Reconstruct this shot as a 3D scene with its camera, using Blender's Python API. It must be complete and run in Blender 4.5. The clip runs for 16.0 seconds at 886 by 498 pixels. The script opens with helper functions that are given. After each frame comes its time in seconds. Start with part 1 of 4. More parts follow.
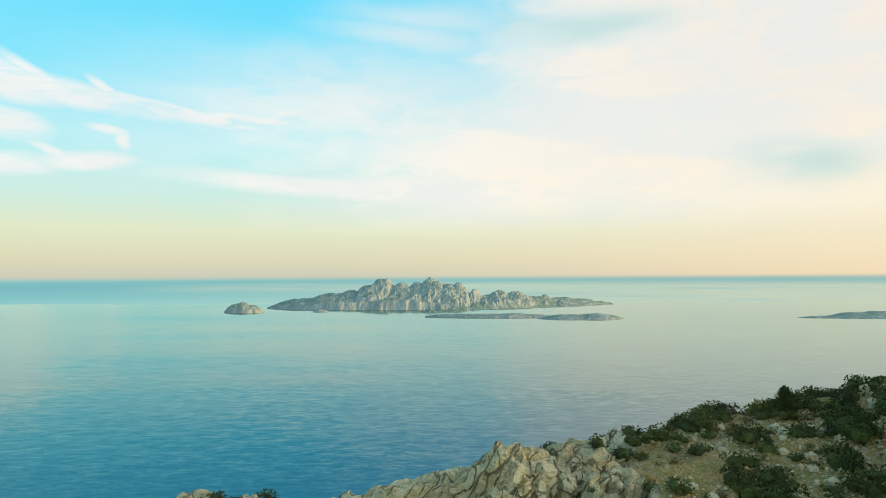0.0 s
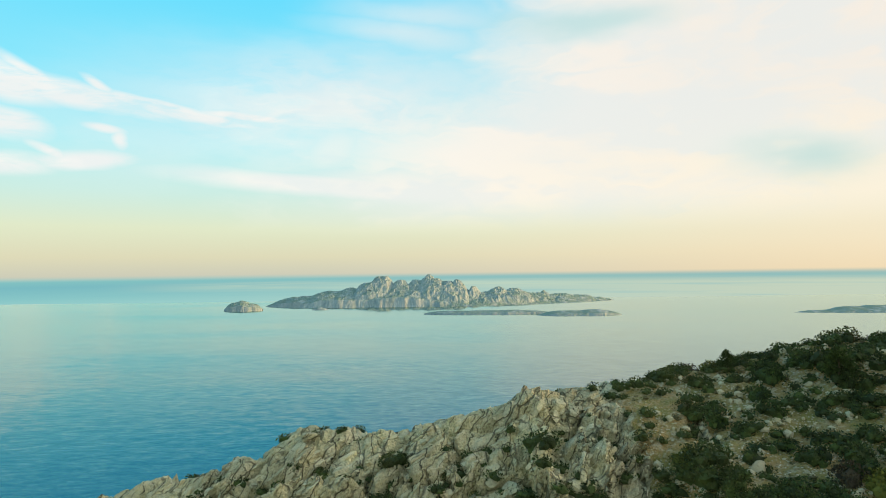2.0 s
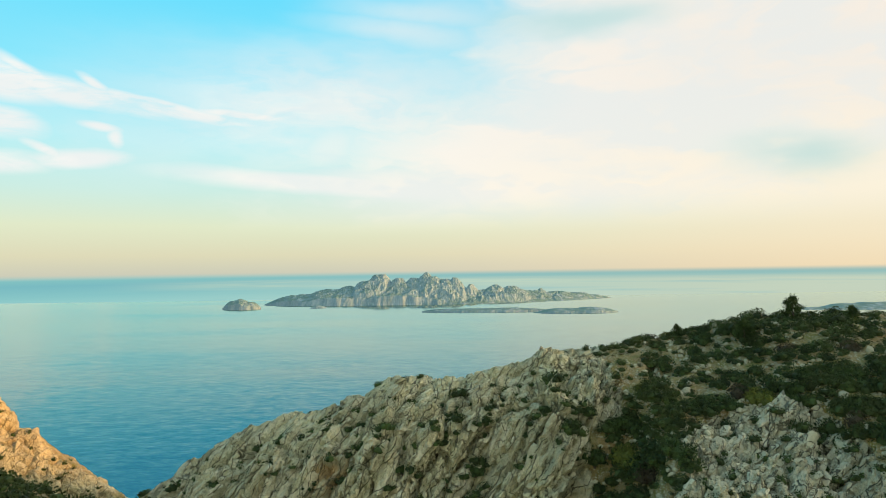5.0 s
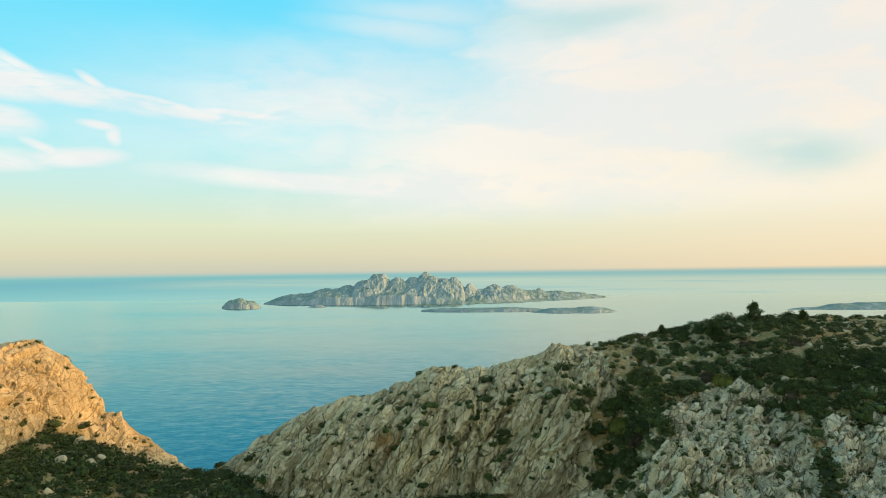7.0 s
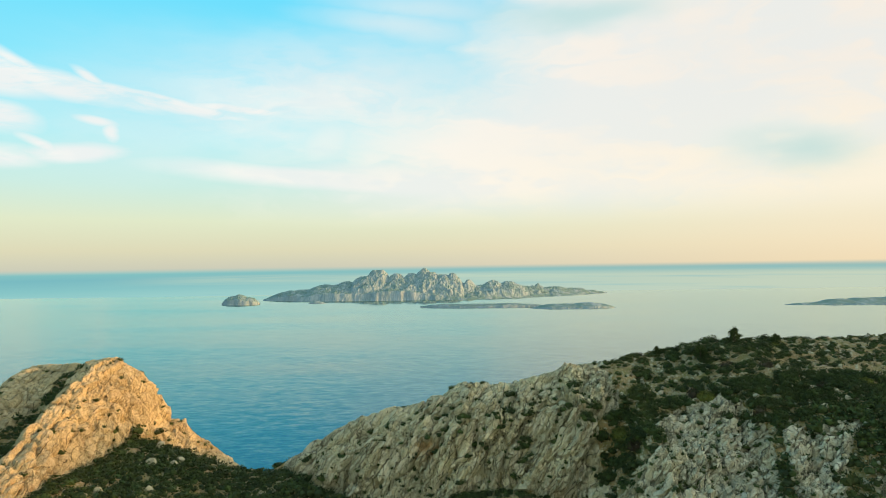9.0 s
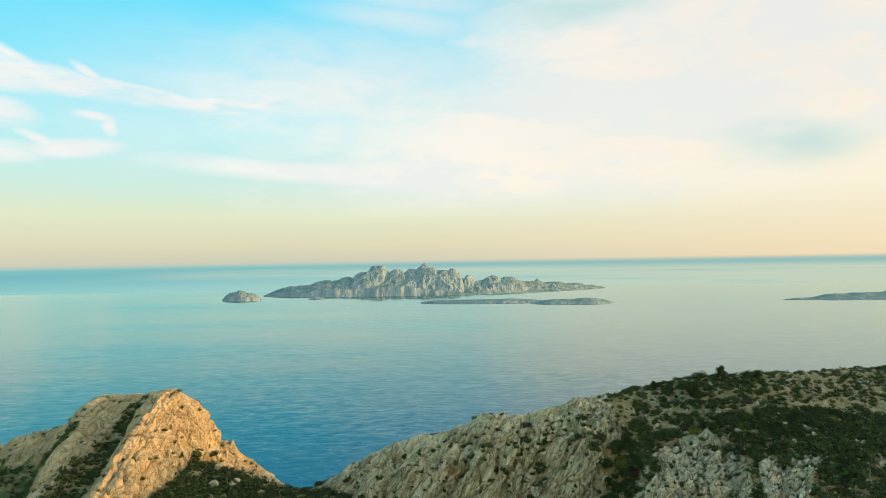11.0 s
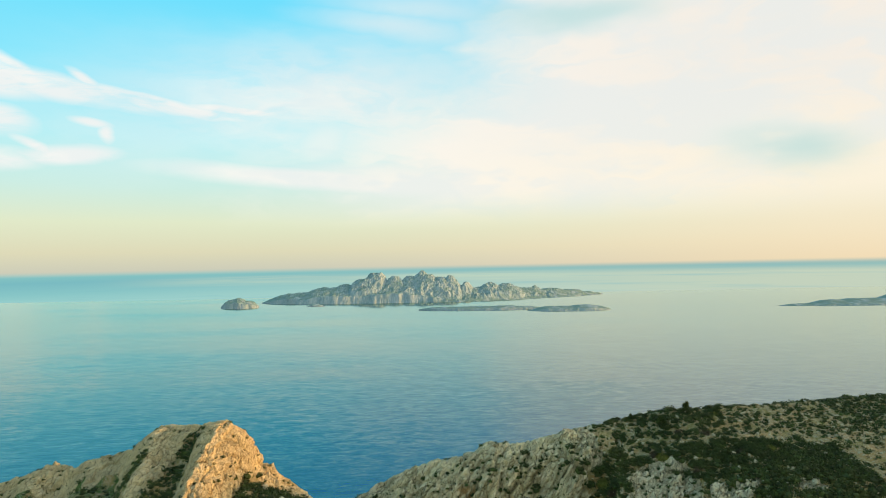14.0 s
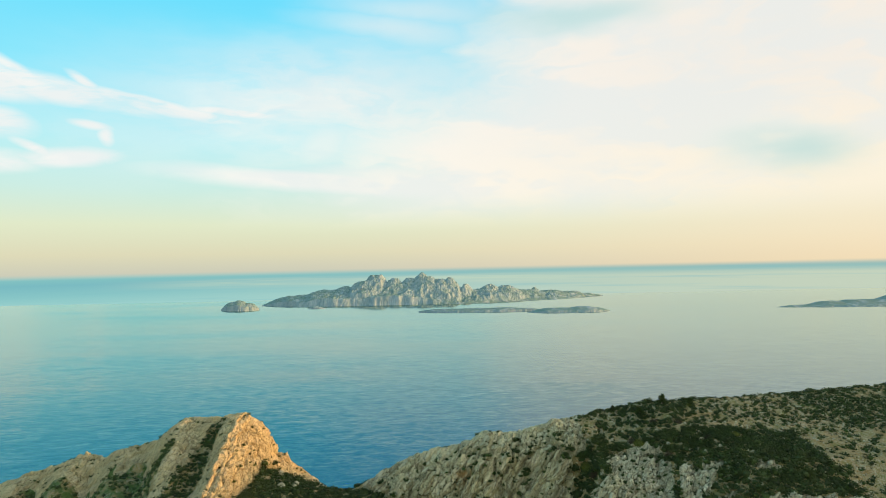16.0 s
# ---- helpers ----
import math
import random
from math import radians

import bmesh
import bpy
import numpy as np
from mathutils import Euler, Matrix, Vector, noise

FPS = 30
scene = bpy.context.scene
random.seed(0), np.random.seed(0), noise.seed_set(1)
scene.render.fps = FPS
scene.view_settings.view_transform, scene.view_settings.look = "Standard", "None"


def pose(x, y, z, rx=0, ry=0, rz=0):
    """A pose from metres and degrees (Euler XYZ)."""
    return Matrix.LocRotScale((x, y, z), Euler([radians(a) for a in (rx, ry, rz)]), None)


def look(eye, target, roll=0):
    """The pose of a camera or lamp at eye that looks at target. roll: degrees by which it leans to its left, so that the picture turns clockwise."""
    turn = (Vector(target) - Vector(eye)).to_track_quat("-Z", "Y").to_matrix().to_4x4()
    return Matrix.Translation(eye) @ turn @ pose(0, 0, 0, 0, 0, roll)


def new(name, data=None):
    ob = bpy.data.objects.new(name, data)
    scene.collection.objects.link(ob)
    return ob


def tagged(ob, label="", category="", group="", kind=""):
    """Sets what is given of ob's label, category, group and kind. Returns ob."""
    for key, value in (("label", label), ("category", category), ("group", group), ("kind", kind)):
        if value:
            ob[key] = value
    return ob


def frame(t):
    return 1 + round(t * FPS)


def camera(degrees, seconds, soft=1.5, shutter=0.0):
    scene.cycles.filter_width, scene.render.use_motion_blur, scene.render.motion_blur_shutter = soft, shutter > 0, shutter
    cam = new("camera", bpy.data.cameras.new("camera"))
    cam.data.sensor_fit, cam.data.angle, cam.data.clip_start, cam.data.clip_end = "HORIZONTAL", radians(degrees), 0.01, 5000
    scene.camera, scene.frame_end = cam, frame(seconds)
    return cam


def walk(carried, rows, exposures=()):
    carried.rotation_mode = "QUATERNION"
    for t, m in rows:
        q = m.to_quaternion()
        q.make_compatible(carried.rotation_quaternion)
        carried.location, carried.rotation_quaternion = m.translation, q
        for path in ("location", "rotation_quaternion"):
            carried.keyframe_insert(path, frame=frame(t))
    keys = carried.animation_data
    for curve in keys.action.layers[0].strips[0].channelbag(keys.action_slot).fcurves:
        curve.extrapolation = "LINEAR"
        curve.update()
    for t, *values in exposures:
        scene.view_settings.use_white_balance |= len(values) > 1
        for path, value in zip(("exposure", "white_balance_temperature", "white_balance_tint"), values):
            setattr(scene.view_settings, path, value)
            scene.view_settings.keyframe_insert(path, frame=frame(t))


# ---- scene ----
cam = camera(68.0, 16.0, soft=0.5)
PATH = [
    (0, (-3.013, 1.726, 192.527), (-3.006, 3.724, 192.612), -0.3),
    (0.4, (-3.534, -0.413, 192.56), (-3.525, 1.585, 192.644), -0.5),
    (0.5, (-3.622, -0.866, 192.563), (-3.614, 1.133, 192.645), -0.5),
    (1, (-4.201, -3.392, 192.554), (-4.192, -1.394, 192.634), -0.5),
    (1.5, (-4.776, -6.012, 192.562), (-4.765, -4.013, 192.641), -0.7),
    (2, (-5.302, -8.63, 192.546), (-5.29, -6.632, 192.622), -0.7),
    (2.5, (-5.798, -11.349, 192.545), (-5.785, -9.351, 192.621), -0.8),
    (3, (-6.35, -14.092, 192.531), (-6.335, -12.093, 192.607), -0.8),
    (3.5, (-6.96, -16.935, 192.499), (-6.945, -14.937, 192.576), -0.7),
    (4, (-7.635, -19.815, 192.48), (-7.619, -17.816, 192.557), -0.7),
    (4.2, (-7.893, -21.03, 192.492), (-7.877, -19.031, 192.568), -0.8),
    (6.3, (-10.991, -33.525, 193.133), (-10.964, -31.526, 193.198), -0.7),
    (6.5, (-11.289, -34.802, 193.201), (-11.265, -32.804, 193.272), -0.7),
    (7, (-12.153, -37.917, 193.788), (-12.127, -35.918, 193.856), -0.7),
    (7.5, (-13.015, -41.024, 194.614), (-12.988, -39.025, 194.679), -0.7),
    (8, (-13.939, -43.973, 195.642), (-13.911, -41.974, 195.704), -0.7),
    (8.5, (-14.844, -46.848, 196.719), (-14.815, -44.849, 196.776), -0.7),
    (9, (-15.773, -49.672, 197.876), (-15.742, -47.673, 197.93), -0.8),
    (9.2, (-16.123, -50.805, 198.183), (-16.094, -48.806, 198.24), -0.7),
    (11.3, (-19.571, -62.436, 205.364), (-19.536, -60.437, 205.4), -1.0),
    (11.5, (-19.901, -63.634, 205.637), (-19.863, -61.635, 205.682), -1.0),
    (12, (-20.434, -66.483, 207.244), (-20.395, -64.484, 207.29), -1.0),
    (12.5, (-20.848, -69.464, 208.907), (-20.808, -67.465, 208.956), -1.1),
    (13, (-21.129, -72.511, 210.566), (-21.089, -70.512, 210.619), -1.1),
    (13.5, (-21.382, -75.418, 211.576), (-21.341, -73.42, 211.63), -1.1),
    (14, (-21.477, -78.248, 212.395), (-21.436, -76.249, 212.449), -1.1),
    (14.5, (-21.576, -81.079, 212.869), (-21.535, -79.08, 212.926), -1.1),
    (15, (-21.671, -83.778, 212.98), (-21.629, -81.779, 213.037), -1.2),
    (15.5, (-21.673, -86.33, 212.954), (-21.631, -84.331, 213.014), -1.2),
    (16, (-21.614, -89.395, 213.07), (-21.572, -87.396, 213.13), -1.2),
]
walk(cam, [(t, look(eye, target, roll)) for t, eye, target, roll in PATH])

# ---------------------------------------------------------------- light and sky
SUN_AZ, SUN_EL = 95.0, 9.7          # degrees clockwise from straight ahead (+y), and above the horizon
F_SKY = 1162.0


class Nodes:
    """Short hand for building node trees."""

    def __init__(self, tree):
        self.t = tree
        self.t.nodes.clear()

    def add(self, kind, ins=(), **attrs):
        n = self.t.nodes.new(kind)
        for k, v in attrs.items():
            setattr(n, k, v)
        for k, v in dict(ins).items():
            self.put(n.inputs[k], v)
        return n

    def put(self, socket, v):
        if hasattr(v, "is_output") or isinstance(v, bpy.types.NodeSocket):
            self.t.links.new(v, socket)
        else:
            socket.default_value = v

    def math(self, op, a, b=0.0, c=0.0, clamp=False):
        n = self.add("ShaderNodeMath", {0: a, 1: b, 2: c}, operation=op, use_clamp=clamp)
        return n.outputs[0]

    def step(self, v, lo, hi, to0=0.0, to1=1.0):
        n = self.add("ShaderNodeMapRange", {"Value": v, "From Min": lo, "From Max": hi, "To Min": to0, "To Max": to1},
                     interpolation_type="SMOOTHSTEP")
        return n.outputs["Result"]

    def ramp(self, v, stops):
        n = self.add("ShaderNodeValToRGB", {"Fac": v})
        e = n.color_ramp.elements
        while len(e) < len(stops):
            e.new(0.5)
        for el, (p, c) in zip(e, stops):
            el.position, el.color = p, (*c, 1.0)
        return n.outputs["Color"]

    def mix(self, f, a, b, blend="MIX"):
        n = self.add("ShaderNodeMix", data_type="RGBA", blend_type=blend)
        for k, v in ((0, f), (6, a), (7, b)):
            if isinstance(v, tuple) and len(v) == 3:
                v = (*v, 1.0)
            self.put(n.inputs[k], v)
        return n.outputs[2]

    def noise(self, vec, scale, detail=5.0, rough=0.55, distort=0.0, out="Fac"):
        n = self.add("ShaderNodeTexNoise", {"Vector": vec, "Scale": scale, "Detail": detail, "Roughness": rough,
                                            "Distortion": distort})
        return n.outputs[out]

    def vor(self, vec, scale, feature="F1", out="Distance", rnd=1.0):
        n = self.add("ShaderNodeTexVoronoi", {"Vector": vec, "Scale": scale, "Randomness": rnd}, feature=feature)
        return n.outputs[out]

    def scaled(self, vec, s, rot=(0, 0, 0)):
        n = self.add("ShaderNodeMapping", {"Vector": vec, "Scale": s, "Rotation": rot})
        return n.outputs[0]


def lin(r, g, b):
    """Linear colour from 0..255 display values."""
    return tuple(((c / 255 + 0.055) / 1.055) ** 2.4 if c > 10 else c / 255 / 12.92 for c in (r, g, b))


def make_world():
    w = bpy.data.worlds.new("sky")
    scene.world = w
    w.use_nodes = True
    n = Nodes(w.node_tree)
    d = n.add("ShaderNodeTexCoord").outputs["Generated"]
    sep = n.add("ShaderNodeSeparateXYZ", {0: d})
    x, y, z = sep.outputs
    az = n.math("MULTIPLY", n.math("ARCTAN2", x, y), 57.29578)
    el = n.math("MULTIPLY", n.math("ARCSINE", n.math("MULTIPLY", z, 0.99999)), 57.29578)
    uv = n.add("ShaderNodeCombineXYZ", {0: az, 1: el}).outputs[0]
    # clear air: gradients by height, cool on the far side from the sun and warm towards it
    e = n.math("DIVIDE", el, 40.0, clamp=True)
    cool = n.ramp(e, [(0.0, lin(203, 203, 184)), (0.04, lin(221, 217, 184)), (0.1, lin(224, 232, 200)), (0.17, lin(203, 236, 226)),
                      (0.27, lin(173, 238, 245)), (0.4, lin(136, 230, 251)), (0.6, lin(96, 219, 253)), (1.0, lin(75, 175, 230))])
    warm = n.ramp(e, [(0.0, lin(244, 221, 182)), (0.06, lin(245, 229, 197)), (0.15, lin(245, 237, 214)), (0.3, lin(243, 240, 228)),
                      (0.55, lin(240, 232, 220)), (1.0, lin(205, 215, 225))])
    clear = n.mix(n.step(az, -16, 46), cool, warm)
    # away from the view the sky grows plainer and dimmer
    away = n.step(n.math("ABSOLUTE", n.math("SUBTRACT", az, 20)), 70, 150)
    clear = n.mix(away, clear, n.ramp(e, [(0.0, lin(228, 218, 190)), (0.25, lin(222, 222, 200)), (1.0, lin(170, 205, 215))]))
    nish = n.add("ShaderNodeTexSky", sky_type="NISHITA", sun_disc=False, sun_elevation=radians(SUN_EL), sun_rotation=radians(SUN_AZ))
    dim = n.mix(1.0, nish.outputs[0], (0.1, 0.1, 0.1), "MULTIPLY")
    clear = n.mix(0.03, clear, dim)
    # cloud veil: streaks, wide veil from the middle to the right, thin spots
    warp = n.noise(n.scaled(uv, (0.05, 0.13, 1)), 1.0, 4, 0.55, out="Color")
    wv = n.add("ShaderNodeVectorMath", {0: warp, 1: (0.5, 0.5, 0.5)}, operation="SUBTRACT").outputs[0]
    wv = n.add("ShaderNodeVectorMath", {0: wv, "Scale": 6.0}, operation="SCALE").outputs[0]
    wuv = n.add("ShaderNodeVectorMath", {0: uv, 1: wv}, operation="ADD").outputs[0]
    fine = n.noise(n.scaled(wuv, (0.09, 0.33, 1), (0, 0, -0.2)), 1.0, 6, 0.6)

    soft = n.noise(n.scaled(wuv, (0.045, 0.12, 1), (0, 0, -0.25)), 1.0, 4, 0.5)

    wisp = n.noise(n.scaled(wuv, (0.22, 0.95, 1), (0, 0, -0.25)), 1.0, 6, 0.62)

    def spot(px, py, a, b, turn, soft=1.0, over=None):
        u = math.atan((px - 784) / F_SKY)
        v = math.atan((490 - py) / F_SKY * math.cos(u))
        s = 57.29578
        m = n.add("ShaderNodeMapping", {"Vector": wuv if over is None else over, "Location": (math.degrees(u), math.degrees(v), 0),
                                        "Rotation": (0, 0, radians(turn)), "Scale": (a / F_SKY * s, b / F_SKY * s, 1)},
                  vector_type="TEXTURE")
        g = n.add("ShaderNodeVectorMath", {0: m.outputs[0]}, operation="LENGTH").outputs["Value"]
        return n.step(g, 1.0 + soft * 0.6, 1.0 - soft * 0.6)

    light = n.add("ShaderNodeVectorMath", {0: wv, "Scale": 0.38}, operation="SCALE").outputs[0]
    luv = n.add("ShaderNodeVectorMath", {0: uv, 1: light}, operation="ADD").outputs[0]
    ragged = n.step(n.math("ADD", n.math("MULTIPLY", fine, 0.45), n.math("MULTIPLY", wisp, 0.55)), 0.34, 0.54, 0.55, 1.0)
    cover = 0.0
    for s in ((-10, 126, 95, 29, -12, 0.8), (130, 161, 150, 21, -9, 0.8), (290, 190, 165, 14, -7, 0.9), (440, 205, 90, 9, -3, 1.2),
              (182, 146, 26, 8, -34, 1.3), (66, 122, 56, 8, -24, 1.3), (16, 212, 54, 22, -10, 1.0), (10, 283, 66, 14, 2, 1.2),
              (155, 283, 72, 12, 3, 1.0), (98, 268, 36, 6, -22, 1.3), (188, 230, 28, 7, -8, 1.2), (214, 250, 10, 15, 10, 1.4)):
        cover = n.math("MAXIMUM", cover, n.math("MULTIPLY", spot(*s, over=luv), ragged))
    # veil: right of a line that falls from the top of the sky towards the sun, and a low band on the cool side
    edge = n.math("ADD", n.math("MULTIPLY", n.math("SUBTRACT", az, 1.5), 0.11), n.math("MULTIPLY", n.math("SUBTRACT", el, 14.0), -0.13))
    edge = n.math("ADD", edge, n.math("MULTIPLY", n.math("SUBTRACT", soft, 0.5), 2.6))
    veil = n.step(edge, -1.5, 1.1)
    band = n.math("MULTIPLY", n.math("MAXIMUM", spot(610, 338, 280, 19, -4, 1.0, luv), n.math("MAXIMUM", spot(800, 346, 240, 38, -4, 1.2, luv), n.math("MULTIPLY", spot(600, 265, 60, 40, 20, 1.4, luv), 0.7))), 0.95)
    thin = n.math("MAXIMUM", n.math("MULTIPLY", spot(640, 215, 330, 95, -3, 1.4), 0.8), n.math("MULTIPLY", spot(330, 250, 240, 60, 0, 1.6), 0.35))
    thin = n.math("MULTIPLY", thin, n.step(fine, 0.25, 0.6, 0.6, 1.1))
    puff = n.math("MAXIMUM", thin, n.math("MULTIPLY", spot(725, 66, 120, 30, -8, 1.6), 0.6))
    puff = n.math("MAXIMUM", puff, n.math("MULTIPLY", spot(760, 15, 130, 26, -6, 1.6), 0.5))
    veil = n.math("MULTIPLY", n.math("MAXIMUM", n.math("MAXIMUM", veil, puff), band), n.step(el, 3.0, 7.0))
    holes = n.math("MAXIMUM", n.math("MULTIPLY", spot(1430, 290, 105, 36, -6, 1.4), 0.9), n.math("MULTIPLY", spot(1065, 30, 130, 26, 0, 1.4), 0.8))
    veil = n.math("MULTIPLY", veil, n.math("SUBTRACT", 1.0, holes))
    cover = n.math("MAXIMUM", cover, veil)
    cover = n.math("MULTIPLY", cover, n.step(n.math("ABSOLUTE", az), 120, 50, 0.25, 1.0))
    white = n.mix(n.step(az, -30, 36), lin(251, 247, 241), n.mix(n.step(el, 16, 5), lin(244, 235, 223), lin(251, 240, 218)))
    white = n.mix(n.math("MULTIPLY", n.step(soft, 0.62, 0.4), 0.5), white, lin(222, 233, 236))
    gapc = n.mix(n.math("MULTIPLY", holes, 0.85), clear, lin(186, 219, 216))
    sky = n.mix(n.math("MULTIPLY", cover, 0.95), gapc, white)
    # the sky deepens overhead
    sky = n.mix(n.step(el, 32, 75, 0.0, 0.68), sky, (0.12, 0.24, 0.34))
    # the bright haze round the low sun, out of view
    sd = (math.sin(radians(SUN_AZ)) * math.cos(radians(SUN_EL + 4)), math.cos(radians(SUN_AZ)) * math.cos(radians(SUN_EL + 4)), math.sin(radians(SUN_EL + 4)))
    dot = n.add("ShaderNodeVectorMath", {0: d, 1: sd}, operation="DOT_PRODUCT").outputs["Value"]
    glow = n.math("MULTIPLY", n.math("POWER", n.math("MAXIMUM", dot, 0.0), 12.0), 2.5)
    sky = n.mix(1.0, sky, n.mix(1.0, n.add("ShaderNodeCombineColor", {0: glow, 1: glow, 2: glow}).outputs[0], (1.0, 0.76, 0.42), "MULTIPLY"), "ADD")
    # the sea's far rim, beyond the sheet, cool and warm reflections painted in
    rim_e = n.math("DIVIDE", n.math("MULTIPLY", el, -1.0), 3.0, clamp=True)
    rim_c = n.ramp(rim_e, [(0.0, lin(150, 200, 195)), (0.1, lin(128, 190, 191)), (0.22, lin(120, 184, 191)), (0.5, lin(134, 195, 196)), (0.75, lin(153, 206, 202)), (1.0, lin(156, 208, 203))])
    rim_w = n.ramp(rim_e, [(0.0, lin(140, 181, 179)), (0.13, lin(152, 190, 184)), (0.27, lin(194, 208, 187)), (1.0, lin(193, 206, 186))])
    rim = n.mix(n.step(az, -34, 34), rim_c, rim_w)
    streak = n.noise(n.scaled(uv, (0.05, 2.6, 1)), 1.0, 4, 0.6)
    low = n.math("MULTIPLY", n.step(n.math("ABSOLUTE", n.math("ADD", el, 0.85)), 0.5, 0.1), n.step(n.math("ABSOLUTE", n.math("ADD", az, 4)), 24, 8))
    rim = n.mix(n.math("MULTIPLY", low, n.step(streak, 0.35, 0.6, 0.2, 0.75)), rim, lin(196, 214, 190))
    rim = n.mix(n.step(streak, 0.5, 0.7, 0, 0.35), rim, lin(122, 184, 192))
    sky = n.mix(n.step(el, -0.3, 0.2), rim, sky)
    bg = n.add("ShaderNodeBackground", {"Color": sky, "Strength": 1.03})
    n.add("ShaderNodeOutputWorld", {"Surface": bg.outputs[0]})


make_world()
sun = new("sun", bpy.data.lights.new("sun", "SUN"))
sun.data.energy, sun.data.angle, sun.data.color = 4.4, radians(2.0), (1.0, 0.45, 0.13)
_a, _e = radians(SUN_AZ), radians(SUN_EL)
sun.matrix_world = look((300 * math.sin(_a), 300 * math.cos(_a), 190 + 300 * math.tan(_e)), (0, 0, 190))


# ---------------------------------------------------------------- materials
def material(name):
    m = bpy.data.materials.new(name)
    m.use_nodes = True
    return m, Nodes(m.node_tree)


def finish(n, color, rough, bump=None, spec=0.3, **more):
    ins = {"Base Color": color, "Roughness": rough, "Specular IOR Level": spec}
    ins.update(more)
    if bump is not None:
        ins["Normal"] = bump
    b = n.add("ShaderNodeBsdfPrincipled", ins)
    n.add("ShaderNodeOutputMaterial", {"Surface": b.outputs[0]})


def bumped(n, height, strength, dist, normal=None):
    ins = {"Height": height, "Strength": strength, "Distance": dist}
    if normal is not None:
        ins["Normal"] = normal
    return n.add("ShaderNodeBump", ins).outputs[0]


def rock_colour(n, p):
    """Weathered pale limestone: yellowish grey with ochre stains, dark lichen and fresh pale faces."""
    a = n.noise(n.scaled(p, (1, 1, 0.6), (0, 0.5, 0)), 0.35, 6, 0.6)
    b = n.noise(n.scaled(p, (1, 1, 0.5), (0, 0.5, 0)), 1.6, 7, 0.68)
    col = n.mix(n.step(a, 0.36, 0.64), (0.56, 0.535, 0.335), (0.80, 0.755, 0.46))
    col = n.mix(n.step(n.noise(p, 0.13, 4, 0.6), 0.6, 0.74, 0, 0.6), col, (0.55, 0.38, 0.19))
    col = n.mix(n.step(b, 0.52, 0.7, 0, 0.5), col, (0.22, 0.225, 0.135))
    col = n.mix(n.step(n.noise(n.scaled(p, (1, 1, 0.6), (0, 0.5, 0)), 7.0, 6, 0.75), 0.57, 0.66, 0, 0.55), col, (0.12, 0.125, 0.07))
    col = n.mix(n.step(n.noise(p, 5.0, 5, 0.7), 0.54, 0.72, 0, 0.4), col, (0.82, 0.79, 0.56))
    grain = n.noise(n.scaled(p, (1, 1, 0.7), (0, 0.5, 0)), 13.0, 6, 0.8)
    col = n.mix(n.step(grain, 0.5, 0.36, 0, 0.6), col, (0.17, 0.165, 0.10))
    col = n.mix(n.step(grain, 0.54, 0.66, 0, 0.55), col, (0.88, 0.83, 0.58))
    # a rusty stain on the cliff
    far = n.add("ShaderNodeVectorMath", {0: p, 1: (-16.5, 22.0, 178.0)}, operation="DISTANCE").outputs["Value"]
    col = n.mix(n.math("MULTIPLY", n.step(n.math("ADD", far, n.math("MULTIPLY", b, 3.0)), 4.2, 2.2), 0.7), col, (0.60, 0.33, 0.11))
    # the domes' cool grey shade, beyond the cliff, painted into the limestone
    px = n.add("ShaderNodeSeparateXYZ", {0: p}).outputs[0]
    col = n.mix(n.step(n.math("ADD", px, n.math("MULTIPLY", a, 8.0)), 3, 13, 0, 0.4), col, n.mix(b, (0.56, 0.555, 0.43), (0.26, 0.27, 0.205)))
    # the peak across the saddle is tinted warmer and pinker
    return n.mix(n.step(px, -42, -50, 0, 0.85), col, n.mix(1.0, col, (0.91, 0.83, 0.76), "MULTIPLY"))


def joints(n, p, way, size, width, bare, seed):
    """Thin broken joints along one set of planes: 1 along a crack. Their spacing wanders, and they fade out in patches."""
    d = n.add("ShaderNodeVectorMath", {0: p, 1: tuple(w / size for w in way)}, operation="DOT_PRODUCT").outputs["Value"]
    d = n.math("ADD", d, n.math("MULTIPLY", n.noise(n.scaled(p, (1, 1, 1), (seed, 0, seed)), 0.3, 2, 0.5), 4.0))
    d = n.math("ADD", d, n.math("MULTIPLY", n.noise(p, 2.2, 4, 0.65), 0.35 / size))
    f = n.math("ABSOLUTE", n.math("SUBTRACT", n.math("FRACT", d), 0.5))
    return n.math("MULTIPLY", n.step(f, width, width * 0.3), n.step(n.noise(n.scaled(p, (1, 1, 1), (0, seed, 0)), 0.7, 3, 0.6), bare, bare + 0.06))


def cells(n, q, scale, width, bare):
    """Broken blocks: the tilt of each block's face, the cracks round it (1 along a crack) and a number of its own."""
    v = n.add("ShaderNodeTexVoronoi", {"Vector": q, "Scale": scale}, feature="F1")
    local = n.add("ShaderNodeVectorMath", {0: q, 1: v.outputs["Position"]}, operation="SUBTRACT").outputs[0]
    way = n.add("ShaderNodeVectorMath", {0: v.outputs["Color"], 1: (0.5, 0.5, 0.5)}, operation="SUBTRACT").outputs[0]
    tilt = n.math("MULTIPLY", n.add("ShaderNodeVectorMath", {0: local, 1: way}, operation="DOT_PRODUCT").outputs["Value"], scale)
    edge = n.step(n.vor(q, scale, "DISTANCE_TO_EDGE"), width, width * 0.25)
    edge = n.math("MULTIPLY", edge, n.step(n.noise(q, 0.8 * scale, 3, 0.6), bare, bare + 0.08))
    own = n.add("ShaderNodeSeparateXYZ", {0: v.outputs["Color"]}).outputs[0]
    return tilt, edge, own


